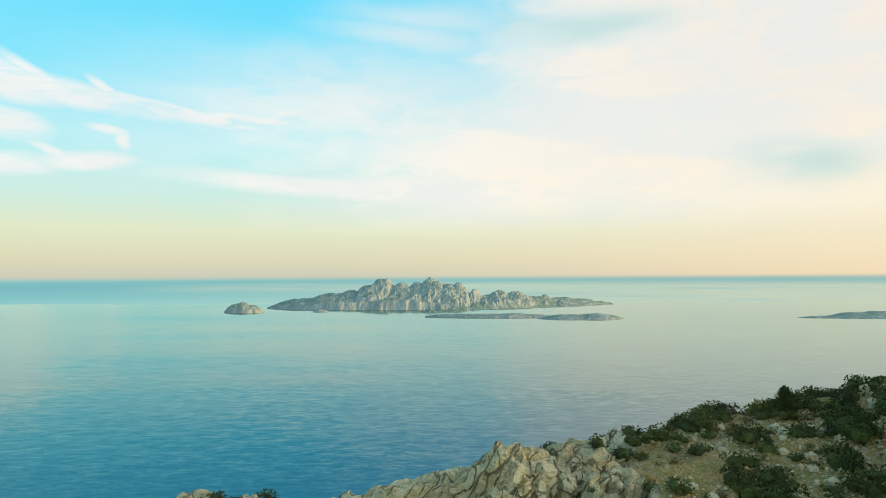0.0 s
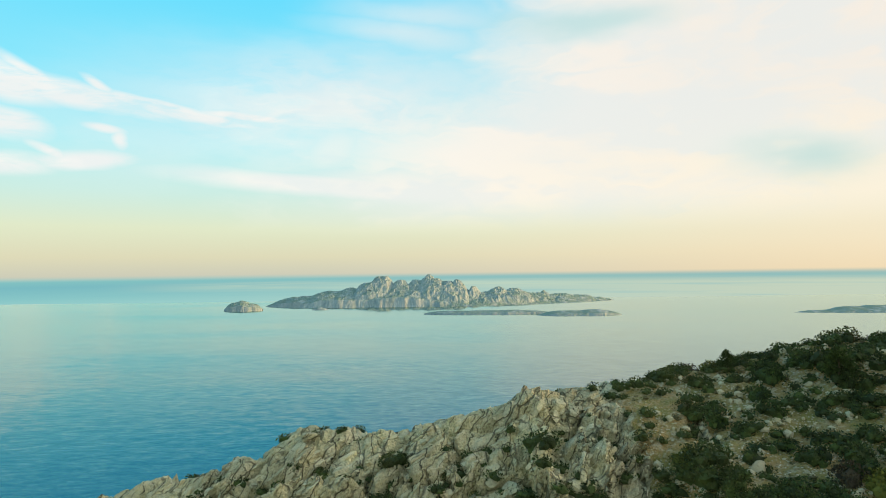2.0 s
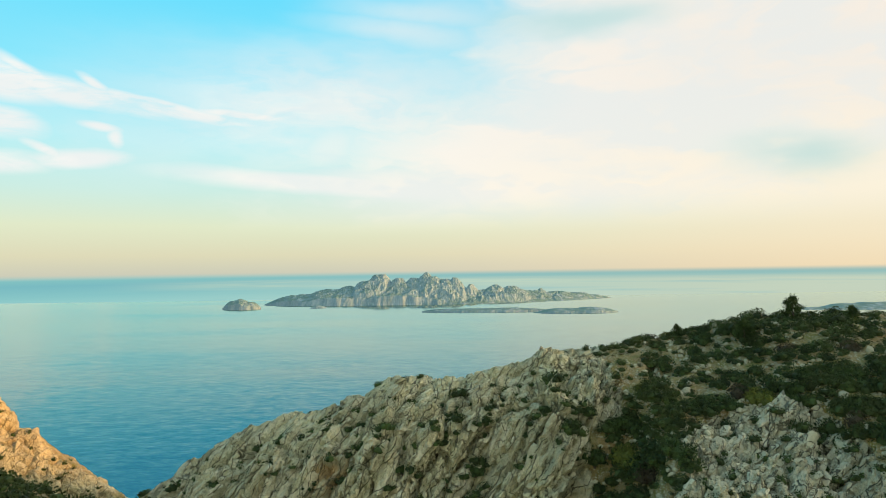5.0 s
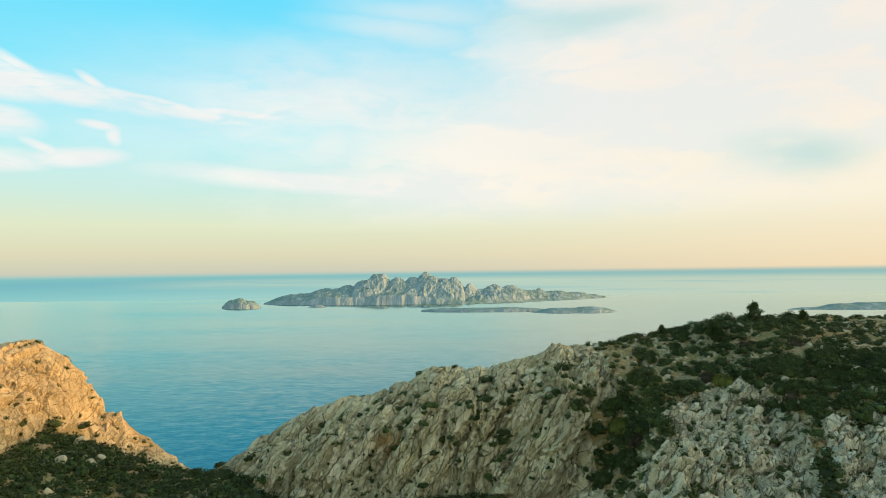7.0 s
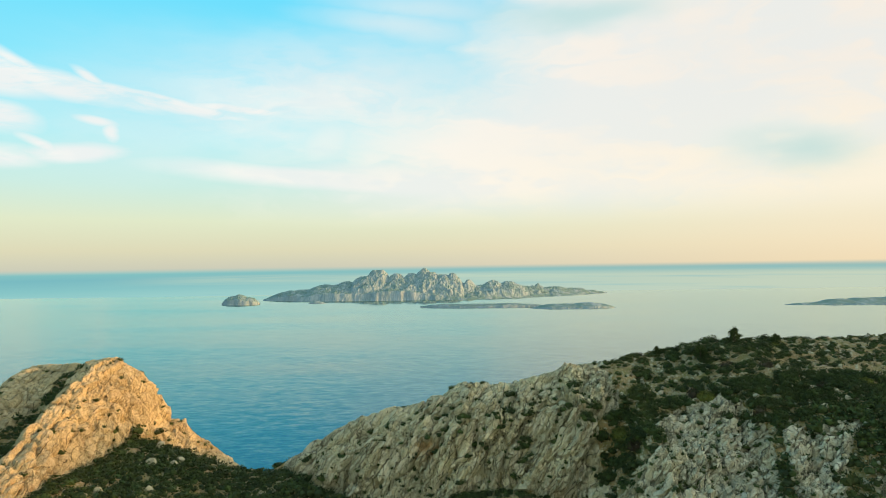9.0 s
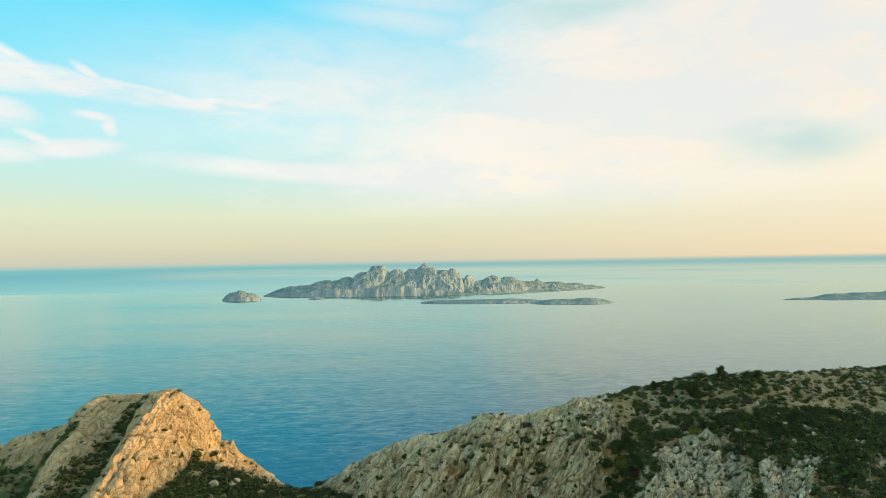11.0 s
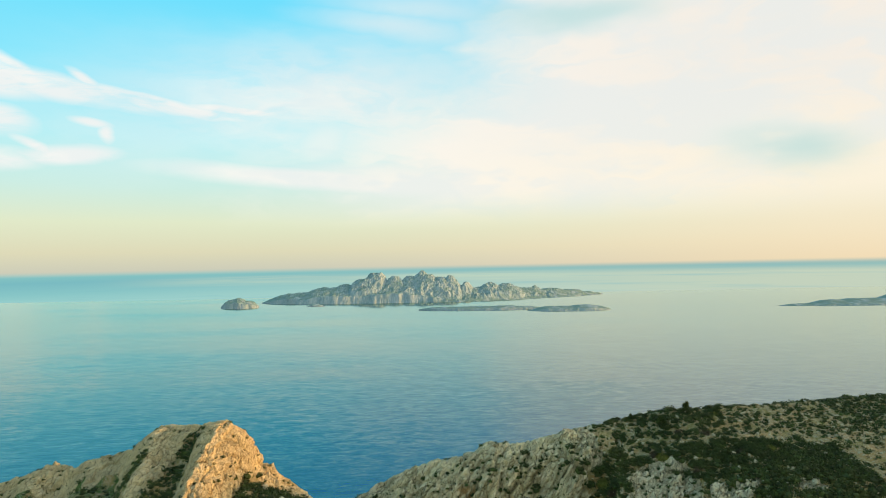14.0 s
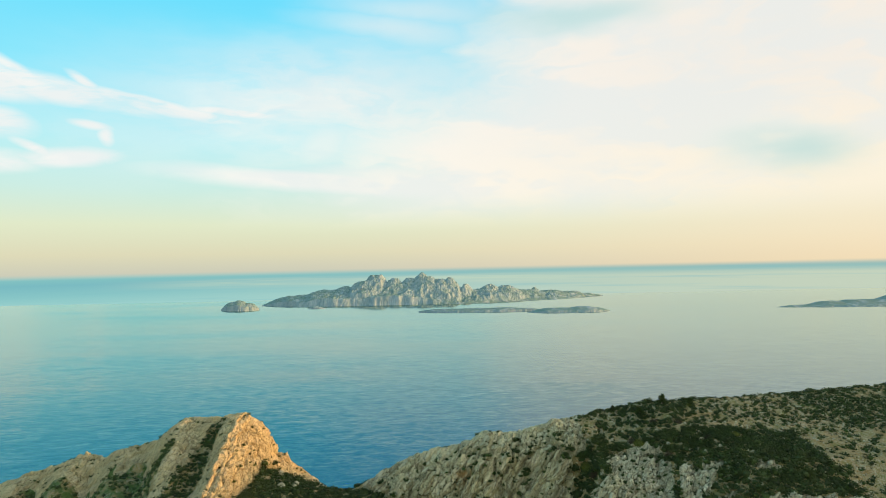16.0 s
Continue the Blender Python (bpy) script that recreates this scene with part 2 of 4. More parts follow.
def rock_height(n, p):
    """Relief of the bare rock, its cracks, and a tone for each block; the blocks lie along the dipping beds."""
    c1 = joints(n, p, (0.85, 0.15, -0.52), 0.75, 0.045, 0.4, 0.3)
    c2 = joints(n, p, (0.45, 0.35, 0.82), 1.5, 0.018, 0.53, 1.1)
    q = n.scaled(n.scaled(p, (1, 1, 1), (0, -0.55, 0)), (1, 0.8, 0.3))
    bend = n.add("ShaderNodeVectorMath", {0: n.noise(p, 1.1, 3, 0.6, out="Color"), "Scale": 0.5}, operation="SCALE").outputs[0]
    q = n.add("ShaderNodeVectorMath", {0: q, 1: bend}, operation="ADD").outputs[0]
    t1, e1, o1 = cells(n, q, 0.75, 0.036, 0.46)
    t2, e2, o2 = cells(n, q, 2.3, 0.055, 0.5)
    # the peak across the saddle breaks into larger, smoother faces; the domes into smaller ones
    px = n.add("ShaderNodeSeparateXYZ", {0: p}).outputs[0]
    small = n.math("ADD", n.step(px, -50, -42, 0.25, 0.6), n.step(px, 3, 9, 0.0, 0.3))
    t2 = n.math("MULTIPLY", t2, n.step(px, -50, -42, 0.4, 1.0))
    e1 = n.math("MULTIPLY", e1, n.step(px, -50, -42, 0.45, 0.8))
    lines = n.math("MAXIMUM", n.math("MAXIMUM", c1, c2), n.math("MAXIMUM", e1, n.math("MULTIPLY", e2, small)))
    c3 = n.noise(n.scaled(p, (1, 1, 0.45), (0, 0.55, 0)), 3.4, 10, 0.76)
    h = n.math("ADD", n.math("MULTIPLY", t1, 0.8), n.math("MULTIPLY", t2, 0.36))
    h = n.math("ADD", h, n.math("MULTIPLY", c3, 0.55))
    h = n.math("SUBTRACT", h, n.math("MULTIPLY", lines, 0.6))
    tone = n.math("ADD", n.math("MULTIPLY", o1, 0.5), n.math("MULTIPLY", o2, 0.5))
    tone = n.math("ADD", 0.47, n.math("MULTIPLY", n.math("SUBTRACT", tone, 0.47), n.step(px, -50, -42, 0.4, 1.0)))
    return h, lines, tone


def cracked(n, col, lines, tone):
    """The blocks' own tones and a near-black along the cracks, over the rock's colour."""
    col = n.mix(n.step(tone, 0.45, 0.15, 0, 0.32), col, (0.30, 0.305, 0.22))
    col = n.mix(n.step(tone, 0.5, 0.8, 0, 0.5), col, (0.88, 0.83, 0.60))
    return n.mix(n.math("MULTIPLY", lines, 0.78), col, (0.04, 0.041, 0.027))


def make_terrain_material():
    m, n = material("limestone_ground")
    p = n.add("ShaderNodeTexCoord").outputs["Object"]
    rock = n.add("ShaderNodeAttribute", attribute_name="rock").outputs["Fac"]
    col = rock_colour(n, p)
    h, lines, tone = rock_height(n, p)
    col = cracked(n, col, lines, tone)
    # soil: ochre earth, gravel and dry grass
    s1 = n.noise(p, 0.35, 5, 0.6)
    s2 = n.noise(p, 3.0, 6, 0.7)
    soil = n.mix(n.step(s1, 0.4, 0.62), (0.42, 0.305, 0.13), (0.31, 0.27, 0.105))
    soil = n.mix(n.math("MULTIPLY", n.step(s2, 0.48, 0.62, 0, 0.7), n.step(n.noise(p, 0.22, 4, 0.6), 0.4, 0.58, 0.3, 1.0)), soil, (0.60, 0.56, 0.41))
    soil = n.mix(n.step(n.noise(p, 0.6, 5, 0.65), 0.5, 0.6, 0, 0.75), soil, (0.25, 0.25, 0.08))
    west = n.add("ShaderNodeSeparateXYZ", {0: p}).outputs[0]
    soil = n.mix(n.math("MULTIPLY", n.step(west, -66, -70), n.step(s1, 0.35, 0.55)), soil, (0.10, 0.17, 0.045))
    gravel = n.vor(p, 7.5)
    stony = n.step(n.noise(p, 0.45, 4, 0.6), 0.4, 0.55)
    soil = n.mix(n.math("MULTIPLY", n.step(gravel, 0.36, 0.24), n.math("ADD", 0.12, n.math("MULTIPLY", stony, 0.75))), soil, (0.70, 0.68, 0.53))
    soil = n.mix(n.step(n.noise(p, 9.0, 5, 0.75), 0.53, 0.64, 0, 0.6), soil, (0.10, 0.085, 0.04))
    f = n.step(n.math("ADD", rock, n.math("MULTIPLY", n.math("SUBTRACT", s2, 0.5), 0.7)), 0.38, 0.62)
    col = n.mix(f, soil, col)
    hh = n.math("ADD", n.math("MULTIPLY", h, n.math("ADD", n.math("MULTIPLY", f, 0.8), 0.2)), n.math("MULTIPLY", n.math("SUBTRACT", s2, n.math("MULTIPLY", gravel, 0.5)), 0.9))
    finish(n, col, 0.92, bumped(n, hh, 1.0, 0.2), 0.15)
    return m


def make_island_material():
    m, n = material("hazed_island_limestone")
    p = n.add("ShaderNodeTexCoord").outputs["Object"]
    nz = n.add("ShaderNodeSeparateXYZ", {0: n.add("ShaderNodeNewGeometry").outputs["Normal"]}).outputs[2]
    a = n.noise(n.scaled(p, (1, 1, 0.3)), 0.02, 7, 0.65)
    # stone and scrub colours are shifted blue to stand for distance haze
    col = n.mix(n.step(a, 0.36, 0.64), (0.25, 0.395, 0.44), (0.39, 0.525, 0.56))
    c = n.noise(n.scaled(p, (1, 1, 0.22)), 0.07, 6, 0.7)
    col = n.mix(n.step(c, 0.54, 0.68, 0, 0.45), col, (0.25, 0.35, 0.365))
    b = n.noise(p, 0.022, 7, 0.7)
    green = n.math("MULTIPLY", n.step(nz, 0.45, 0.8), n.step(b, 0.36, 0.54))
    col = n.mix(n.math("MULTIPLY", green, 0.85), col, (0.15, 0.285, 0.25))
    h = n.noise(n.scaled(p, (1, 1, 0.4)), 0.07, 8, 0.7)
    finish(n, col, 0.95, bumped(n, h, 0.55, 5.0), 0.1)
    return m


def make_sea_material():
    """Water whose ripples tilt its surface: long crests near the shore that grow finer and calmer out at sea."""
    m, n = material("sea_water")
    p = n.add("ShaderNodeTexCoord").outputs["Object"]
    out = n.add("ShaderNodeVectorMath", {0: p}, operation="LENGTH").outputs["Value"]
    patch = n.noise(n.scaled(p, (0.3, 1, 1), (0, 0, 0.1)), 0.0018, 4, 0.55)
    calm = n.step(patch, 0.34, 0.66, 0.7, 1.2)
    total = None
    for turn, scale, sx, sy, near, far, long in ((0.12, 0.04, 0.015, 0.035, 1200, 4200, 0.5), (-0.08, 0.14, 0.04, 0.15, 500, 2000, 0.36), (0.2, 0.36, 0.06, 0.14, 350, 1300, 0.5)):
        c = n.noise(n.scaled(n.scaled(p, (1, 1, 1), (0, 0, turn)), (long, 1.0, 1.0)), scale, 2.0, 0.55, 0.2, out="Color")
        c = n.add("ShaderNodeVectorMath", {0: c, 1: (0.5, 0.5, 0.5)}, operation="SUBTRACT").outputs[0]
        c = n.add("ShaderNodeVectorMath", {0: c, 1: (sx, sy, 0)}, operation="MULTIPLY").outputs[0]
        c = n.add("ShaderNodeVectorMath", {0: c, "Scale": n.step(out, near, far, 1.0, 0.12)}, operation="SCALE").outputs[0]
        total = c if total is None else n.add("ShaderNodeVectorMath", {0: total, 1: c}, operation="ADD").outputs[0]
    total = n.add("ShaderNodeVectorMath", {0: total, "Scale": calm}, operation="SCALE").outputs[0]

    def tilted(lean):
        v = n.add("ShaderNodeVectorMath", {0: total, 1: lean}, operation="ADD").outputs[0]
        return n.add("ShaderNodeVectorMath", {0: v}, operation="NORMALIZE").outputs[0]

    # the swell's steeper sides face the shore
    lean = n.add("ShaderNodeCombineXYZ", {0: 0.0, 1: n.math("ADD", n.step(out, 700, 4200, -0.075, -0.112), n.step(patch, 0.3, 0.7, 0.014, -0.014)), 2: 1.0}).outputs[0]
    nor = tilted(lean)
    col = n.mix(patch, (0.001, 0.033, 0.18), (0.001, 0.046, 0.19))
    deep = n.add("ShaderNodeBsdfDiffuse", {"Color": col}).outputs[0]
    gloss = n.add("ShaderNodeBsdfGlossy", {"Color": (0.86, 1.0, 0.785, 1), "Roughness": 0.12, "Normal": nor}).outputs[0]
    fac = n.add("ShaderNodeFresnel", {"IOR": 1.6, "Normal": tilted(n.add("ShaderNodeCombineXYZ", {1: n.step(out, 900, 4200, 0.004, -0.024), 2: 1.0}).outputs[0])}).outputs[0]
    mixed = n.add("ShaderNodeMixShader", {0: fac, 1: deep, 2: gloss}).outputs[0]
    n.add("ShaderNodeOutputMaterial", {"Surface": mixed})
    return m


def make_leaf_material(name, dark, light, dry):
    m, n = material(name)
    g = n.add("ShaderNodeNewGeometry")
    r = g.outputs["Random Per Island"]
    o = n.add("ShaderNodeObjectInfo").outputs["Random"]
    p = n.add("ShaderNodeTexCoord").outputs["Object"]
    col = n.mix(r, dark, light)
    big = n.noise(g.outputs["Position"], 0.12, 3, 0.6)
    col = n.mix(n.step(big, 0.5, 0.68, 0, 0.5), col, dry)
    mid = n.noise(g.outputs["Position"], 0.75, 3, 0.6)
    col = n.mix(n.step(mid, 0.35, 0.65, 0.55, 0.0), col, tuple(0.7 * a for a in dark))
    col = n.mix(n.math("MULTIPLY", o, 0.35), col, tuple(0.55 * (a + b) for a, b in zip(dark, dry)))
    finish(n, col, 0.75, bumped(n, n.noise(p, 14, 3), 0.4, 0.03), 0.25)
    return m


def make_bark_material():
    m, n = material("grey_brown_bark")
    p = n.add("ShaderNodeTexCoord").outputs["Object"]
    a = n.noise(n.scaled(p, (1, 1, 0.2)), 14, 5, 0.6)
    finish(n, n.mix(a, (0.07, 0.055, 0.04), (0.2, 0.16, 0.12)), 0.9, bumped(n, a, 0.8, 0.02))
    return m


def make_stone_material():
    m, n = material("loose_limestone")
    p = n.add("ShaderNodeNewGeometry").outputs["Position"]
    r = n.add("ShaderNodeNewGeometry").outputs["Random Per Island"]
    col = rock_colour(n, p)
    col = n.mix(n.math("MULTIPLY", r, 0.5), col, (0.48, 0.465, 0.33))
    finish(n, col, 0.93, bumped(n, n.noise(p, 7, 7, 0.7), 0.8, 0.08), 0.12)
    return m


def make_block_material():
    m, n = material("broken_limestone")
    g = n.add("ShaderNodeNewGeometry")
    p, r = g.outputs["Position"], g.outputs["Random Per Island"]
    col = rock_colour(n, p)
    col = n.mix(n.step(r, 0.55, 1.0, 0, 0.4), col, (0.60, 0.58, 0.40))
    col = n.mix(n.step(r, 0.35, 0.0, 0, 0.5), col, (0.30, 0.30, 0.18))
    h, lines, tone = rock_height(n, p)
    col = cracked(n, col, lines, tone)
    finish(n, col, 0.93, bumped(n, h, 1.0, 0.2), 0.12)
    return m


M_BLOCK = make_block_material()
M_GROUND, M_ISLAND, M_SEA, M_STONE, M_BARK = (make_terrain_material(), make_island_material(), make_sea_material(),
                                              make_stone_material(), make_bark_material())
M_LEAF = make_leaf_material("garrigue_leaves", (0.012, 0.025, 0.010), (0.094, 0.156, 0.037), (0.12, 0.146, 0.042))
M_PINE = make_leaf_material("pine_needles", (0.030, 0.055, 0.014), (0.10, 0.16, 0.04), (0.08, 0.12, 0.035))
M_DRY = make_leaf_material("dry_tufts", (0.07, 0.075, 0.032), (0.19, 0.185, 0.085), (0.24, 0.19, 0.08))
M_BROWN = make_leaf_material("withered_twigs", (0.03, 0.026, 0.018), (0.11, 0.10, 0.055), (0.12, 0.095, 0.05))
M_BRIGHT = make_leaf_material("bright_leaves", (0.08, 0.10, 0.02), (0.21, 0.24, 0.045), (0.18, 0.18, 0.04))


# ---------------------------------------------------------------- mesh helpers
def mesh_of(name, verts, faces, mat, smooth=False):
    me = bpy.data.meshes.new(name)
    verts, faces = np.asarray(verts, np.float32), np.asarray(faces, np.int32)
    k = faces.shape[1]
    me.vertices.add(len(verts))
    me.vertices.foreach_set("co", verts.ravel())
    me.loops.add(faces.size)
    me.loops.foreach_set("vertex_index", faces.ravel())
    me.polygons.add(len(faces))
    me.polygons.foreach_set("loop_start", np.arange(0, faces.size, k, dtype=np.int32))
    me.materials.append(mat)
    me.update(calc_edges=True)
    me.polygons.foreach_set("use_smooth", np.full(len(faces), smooth))
    me.validate()
    return me


def grid_faces(nx, ny):
    i = np.arange(nx * ny).reshape(ny, nx)
    return np.stack([i[:-1, :-1], i[:-1, 1:], i[1:, 1:], i[1:, :-1]], -1).reshape(-1, 4)


def rand01(ix, iy, iz, seed):
    h = (ix * 73856093) ^ (iy * 19349663) ^ (iz * 83492791) ^ (seed * 2654435)
    h = (h ^ (h >> 13)) * 1274126177 & 0x7FFFFFFF
    h = (h ^ (h >> 16)) * 668265263 & 0x7FFFFFFF
    return ((h ^ (h >> 15)) & 0xFFFFF) / 1048575.0


def vnoise(p, seed=0):
    """Smooth value noise in -1..1 at the rows of p (n x 3)."""
    i = np.floor(p).astype(np.int64)
    f = p - i
    f = f * f * (3 - 2 * f)
    out = 0
    for dx in (0, 1):
        for dy in (0, 1):
            for dz in (0, 1):
                w = (f[:, 0] if dx else 1 - f[:, 0]) * (f[:, 1] if dy else 1 - f[:, 1]) * (f[:, 2] if dz else 1 - f[:, 2])
                out = out + w * rand01(i[:, 0] + dx, i[:, 1] + dy, i[:, 2] + dz, seed)
    return out * 2 - 1


def fbm(p, octaves=4, seed=0, gain=0.5):
    out, a = 0, 1.0
    for k in range(octaves):
        out = out + a * vnoise(p * 2.03 ** k + 17.3 * k, seed + k)
        a *= gain
    return out


def worley(p, seed=0):
    """Nearest two distances, the nearest cell's random number, and a leaning facet of its own for each cell."""
    i = np.floor(p).astype(np.int64)
    f1, f2, rid, lean = np.full(len(p), 9.0), np.full(len(p), 9.0), np.zeros(len(p)), np.zeros(len(p))
    for dx in (-1, 0, 1):
        for dy in (-1, 0, 1):
            for dz in (-1, 0, 1):
                c = i + (dx, dy, dz)
                q = np.stack([c[:, k] + rand01(c[:, 0], c[:, 1], c[:, 2], seed + 11 * k + 1) for k in range(3)], -1)
                d = np.linalg.norm(q - p, axis=1)
                near = d < f1
                f2 = np.where(near, f1, np.minimum(f2, d))
                rid = np.where(near, rand01(c[:, 0], c[:, 1], c[:, 2], seed + 77), rid)
                tilt = sum((q[:, k] - p[:, k]) * (rand01(c[:, 0], c[:, 1], c[:, 2], seed + 131 + k) - 0.5) for k in range(3))
                lean = np.where(near, tilt, lean)
                f1 = np.where(near, d, f1)
    return f1, f2, rid, lean


def sstep(a, b, x):
    t = np.clip((x - a) / (b - a), 0, 1)
    return t * t * (3 - 2 * t)


def part(name, me, parent, label=""):
    ob = new(name, me)
    ob.parent = parent
    return tagged(ob, label)


# ---------------------------------------------------------------- the sea
def build_sea():
    ring = np.concatenate([[0.0], np.geomspace(60, 12000, 40)])
    ang = np.linspace(0, 2 * math.pi, 97)[:-1]
    v = np.stack([np.outer(ring, np.sin(ang)), np.outer(ring, np.cos(ang)), np.zeros((len(ring), 96))], -1).reshape(-1, 3)
    i = np.arange(len(ring) * 96).reshape(len(ring), 96)
    f = np.stack([np.roll(i[:-1], -1, 1), np.roll(i[1:], -1, 1), i[1:], i[:-1]], -1).reshape(-1, 4)
    ob = new("water", mesh_of("water", v, f, M_SEA, True))
    tagged(ob, "calm teal blue sea with fine ripples reaching the horizon", "sea", kind="structure")


build_sea()


# ---------------------------------------------------------------- the headland
def main_crest(x):
    # beyond x = 100 an unseen rise, added to keep the low sun off the shoulder
    xs = [-60, -46, -40, -34, -30, -28, -22, -15, -12, -8, -4, -1, 3, 8, 12, 15, 19, 30, 45, 70, 100, 165, 300]
    ys = [38, 36, 35, 33.5, 32, 30.5, 28, 25.5, 25, 24.6, 24, 23.5, 25.5, 28.5, 28, 27, 26, 30, 33, 36, 34, 8, 0]
    zs = [158, 166, 170.6, 173.8, 176.6, 178.5, 180.9, 183.3, 184.55, 184.8, 185.6, 186.45, 186.2, 186.8, 187.65, 188.5, 188.9, 188.6, 188.3, 189.2, 195, 217.5, 222]
    return np.interp(x, xs, ys), np.interp(x, xs, zs)


def rock_crest(x):
    xs = [-200, -130, -96, -92, -88, -84, -80, -76, -72, -69, -66, -62, -57, -54, -51.5, -50, -46, -40]
    ys = [60, 52, 46, 45.8, 45.3, 44.4, 43.5, 42, 39.5, 38.3, 37.2, 36, 35, 37, 40.5, 44, 46, 48]
    zs = [150, 165, 175.5, 177.6, 176.5, 178.3, 179.2, 180.5, 183.4, 185.5, 185.9, 186.0, 186.8, 184.4, 178.5, 175.2, 171.5, 165]
    return np.interp(x, xs, ys), np.interp(x, xs, zs)


def height(x, y):
    """The land's height at arrays x, y: a ridge with a cliff, a shrubby shoulder, a saddle and a rocky peak."""
    p2 = np.stack([x, y, np.zeros_like(x)], -1)
    wob = 1.2 * fbm(p2 * 0.11, 3, 5)
    yc, zc = main_crest(x)
    d = yc - y + 0.6 * wob
    cliff = np.interp(d, [0, 5, 8, 30, 60, 140], [0, 3.0, 12, 15, 20, 40])
    shoulder = np.interp(d, [0, 3, 8, 15, 19, 27, 40, 70, 140], [0, 0.4, 2.0, 4.0, 5.6, 9.5, 20, 32, 50])
    right = np.interp(d, [0, 5, 12, 25, 35, 60, 140], [0, 0.8, 2.0, 4.2, 8, 20, 45])
    w1, w2 = sstep(-1.5, 6.0, x + 0.8 * wob), sstep(16, 25, x)
    front = cliff * (1 - w1) + (shoulder * (1 - w2) + right * w2) * w1
    back = np.interp(-d, [0, 2, 10, 60, 190, 400], [0, 0.5, 7, 62, 200, 230])
    za = zc - np.where(d > 0, front, back)
    # floor of the saddle
    zf = 172.6 + 2.2 * sstep(-26, -10, x) + 0.5 * wob - 1.1 * np.maximum(0, y - 34.0) - 0.12 * np.maximum(0, 14 - y) - 0.15 * np.maximum(0, x + 8) ** 1.2
    zf = zf - 0.9 * np.maximum(0, -x - 58)
    # the peak across the saddle
    yr, zr = rock_crest(x)
    dr = yr - y + 0.8 * wob
    fr = np.interp(dr, [0, 2, 7, 14, 22, 40, 120], [0, 0.8, 4.0, 6.4, 10, 19, 60])
    br = np.interp(-dr, [0, 2, 10, 60, 190, 400], [0, 0.8, 10, 66, 200, 230])
    gully = 1.6 * np.sin((x + 0.25 * y) * 0.55 + 3.71) * sstep(0, 5, dr)
    rib = 1 - 0.42 * np.exp(-((x + 55.5) / 4.5) ** 2)
    zb = zr - np.where(dr > 0, fr * rib - gully * rib, br)
    t = x + 56 + 0.06 * (y - 31) + 0.5 * wob
    zb = np.minimum(zb, np.interp(t, [-30, -5, 0, 1.6, 3.2, 4.3, 8, 10.5, 16, 30, 60], [200, 189.6, 187.6, 186, 183, 177.4, 176, 174, 171.5, 160, 120]))
    # talus below the peak's lit side
    zt = 177.2 - 0.40 * np.maximum(0, x + 52) - 1.1 * np.maximum(0, y - 32.5) - 0.2 * np.maximum(0, 15 - y) - 2 * np.maximum(0, -x - 54) + 0.5 * wob
    z = np.maximum(np.maximum(za, np.maximum(zf, zt)), zb)
    return np.maximum(z, -6.0), za, zf, zb


def slope_of(x, y, e=0.6):
    zx = (height(x + e, y)[0] - height(x - e, y)[0]) / (2 * e)
    zy = (height(x, y + e)[0] - height(x, y - e)[0]) / (2 * e)
    return zx, zy


def spacing(lo, hi, fine, a, b, grow=1.12):
    """Coordinates from a to b, fine between lo and hi and wider outside."""
    mid = list(np.arange(lo, hi, fine))
    left, right, s = [], [], fine
    v = lo
    while v > a:
        s *= grow
        v -= s
        left.append(v)
    v, s = hi, fine
    while v < b:
        right.append(v)
        s *= grow
        v += s
    return np.array(left[::-1] + mid + right)


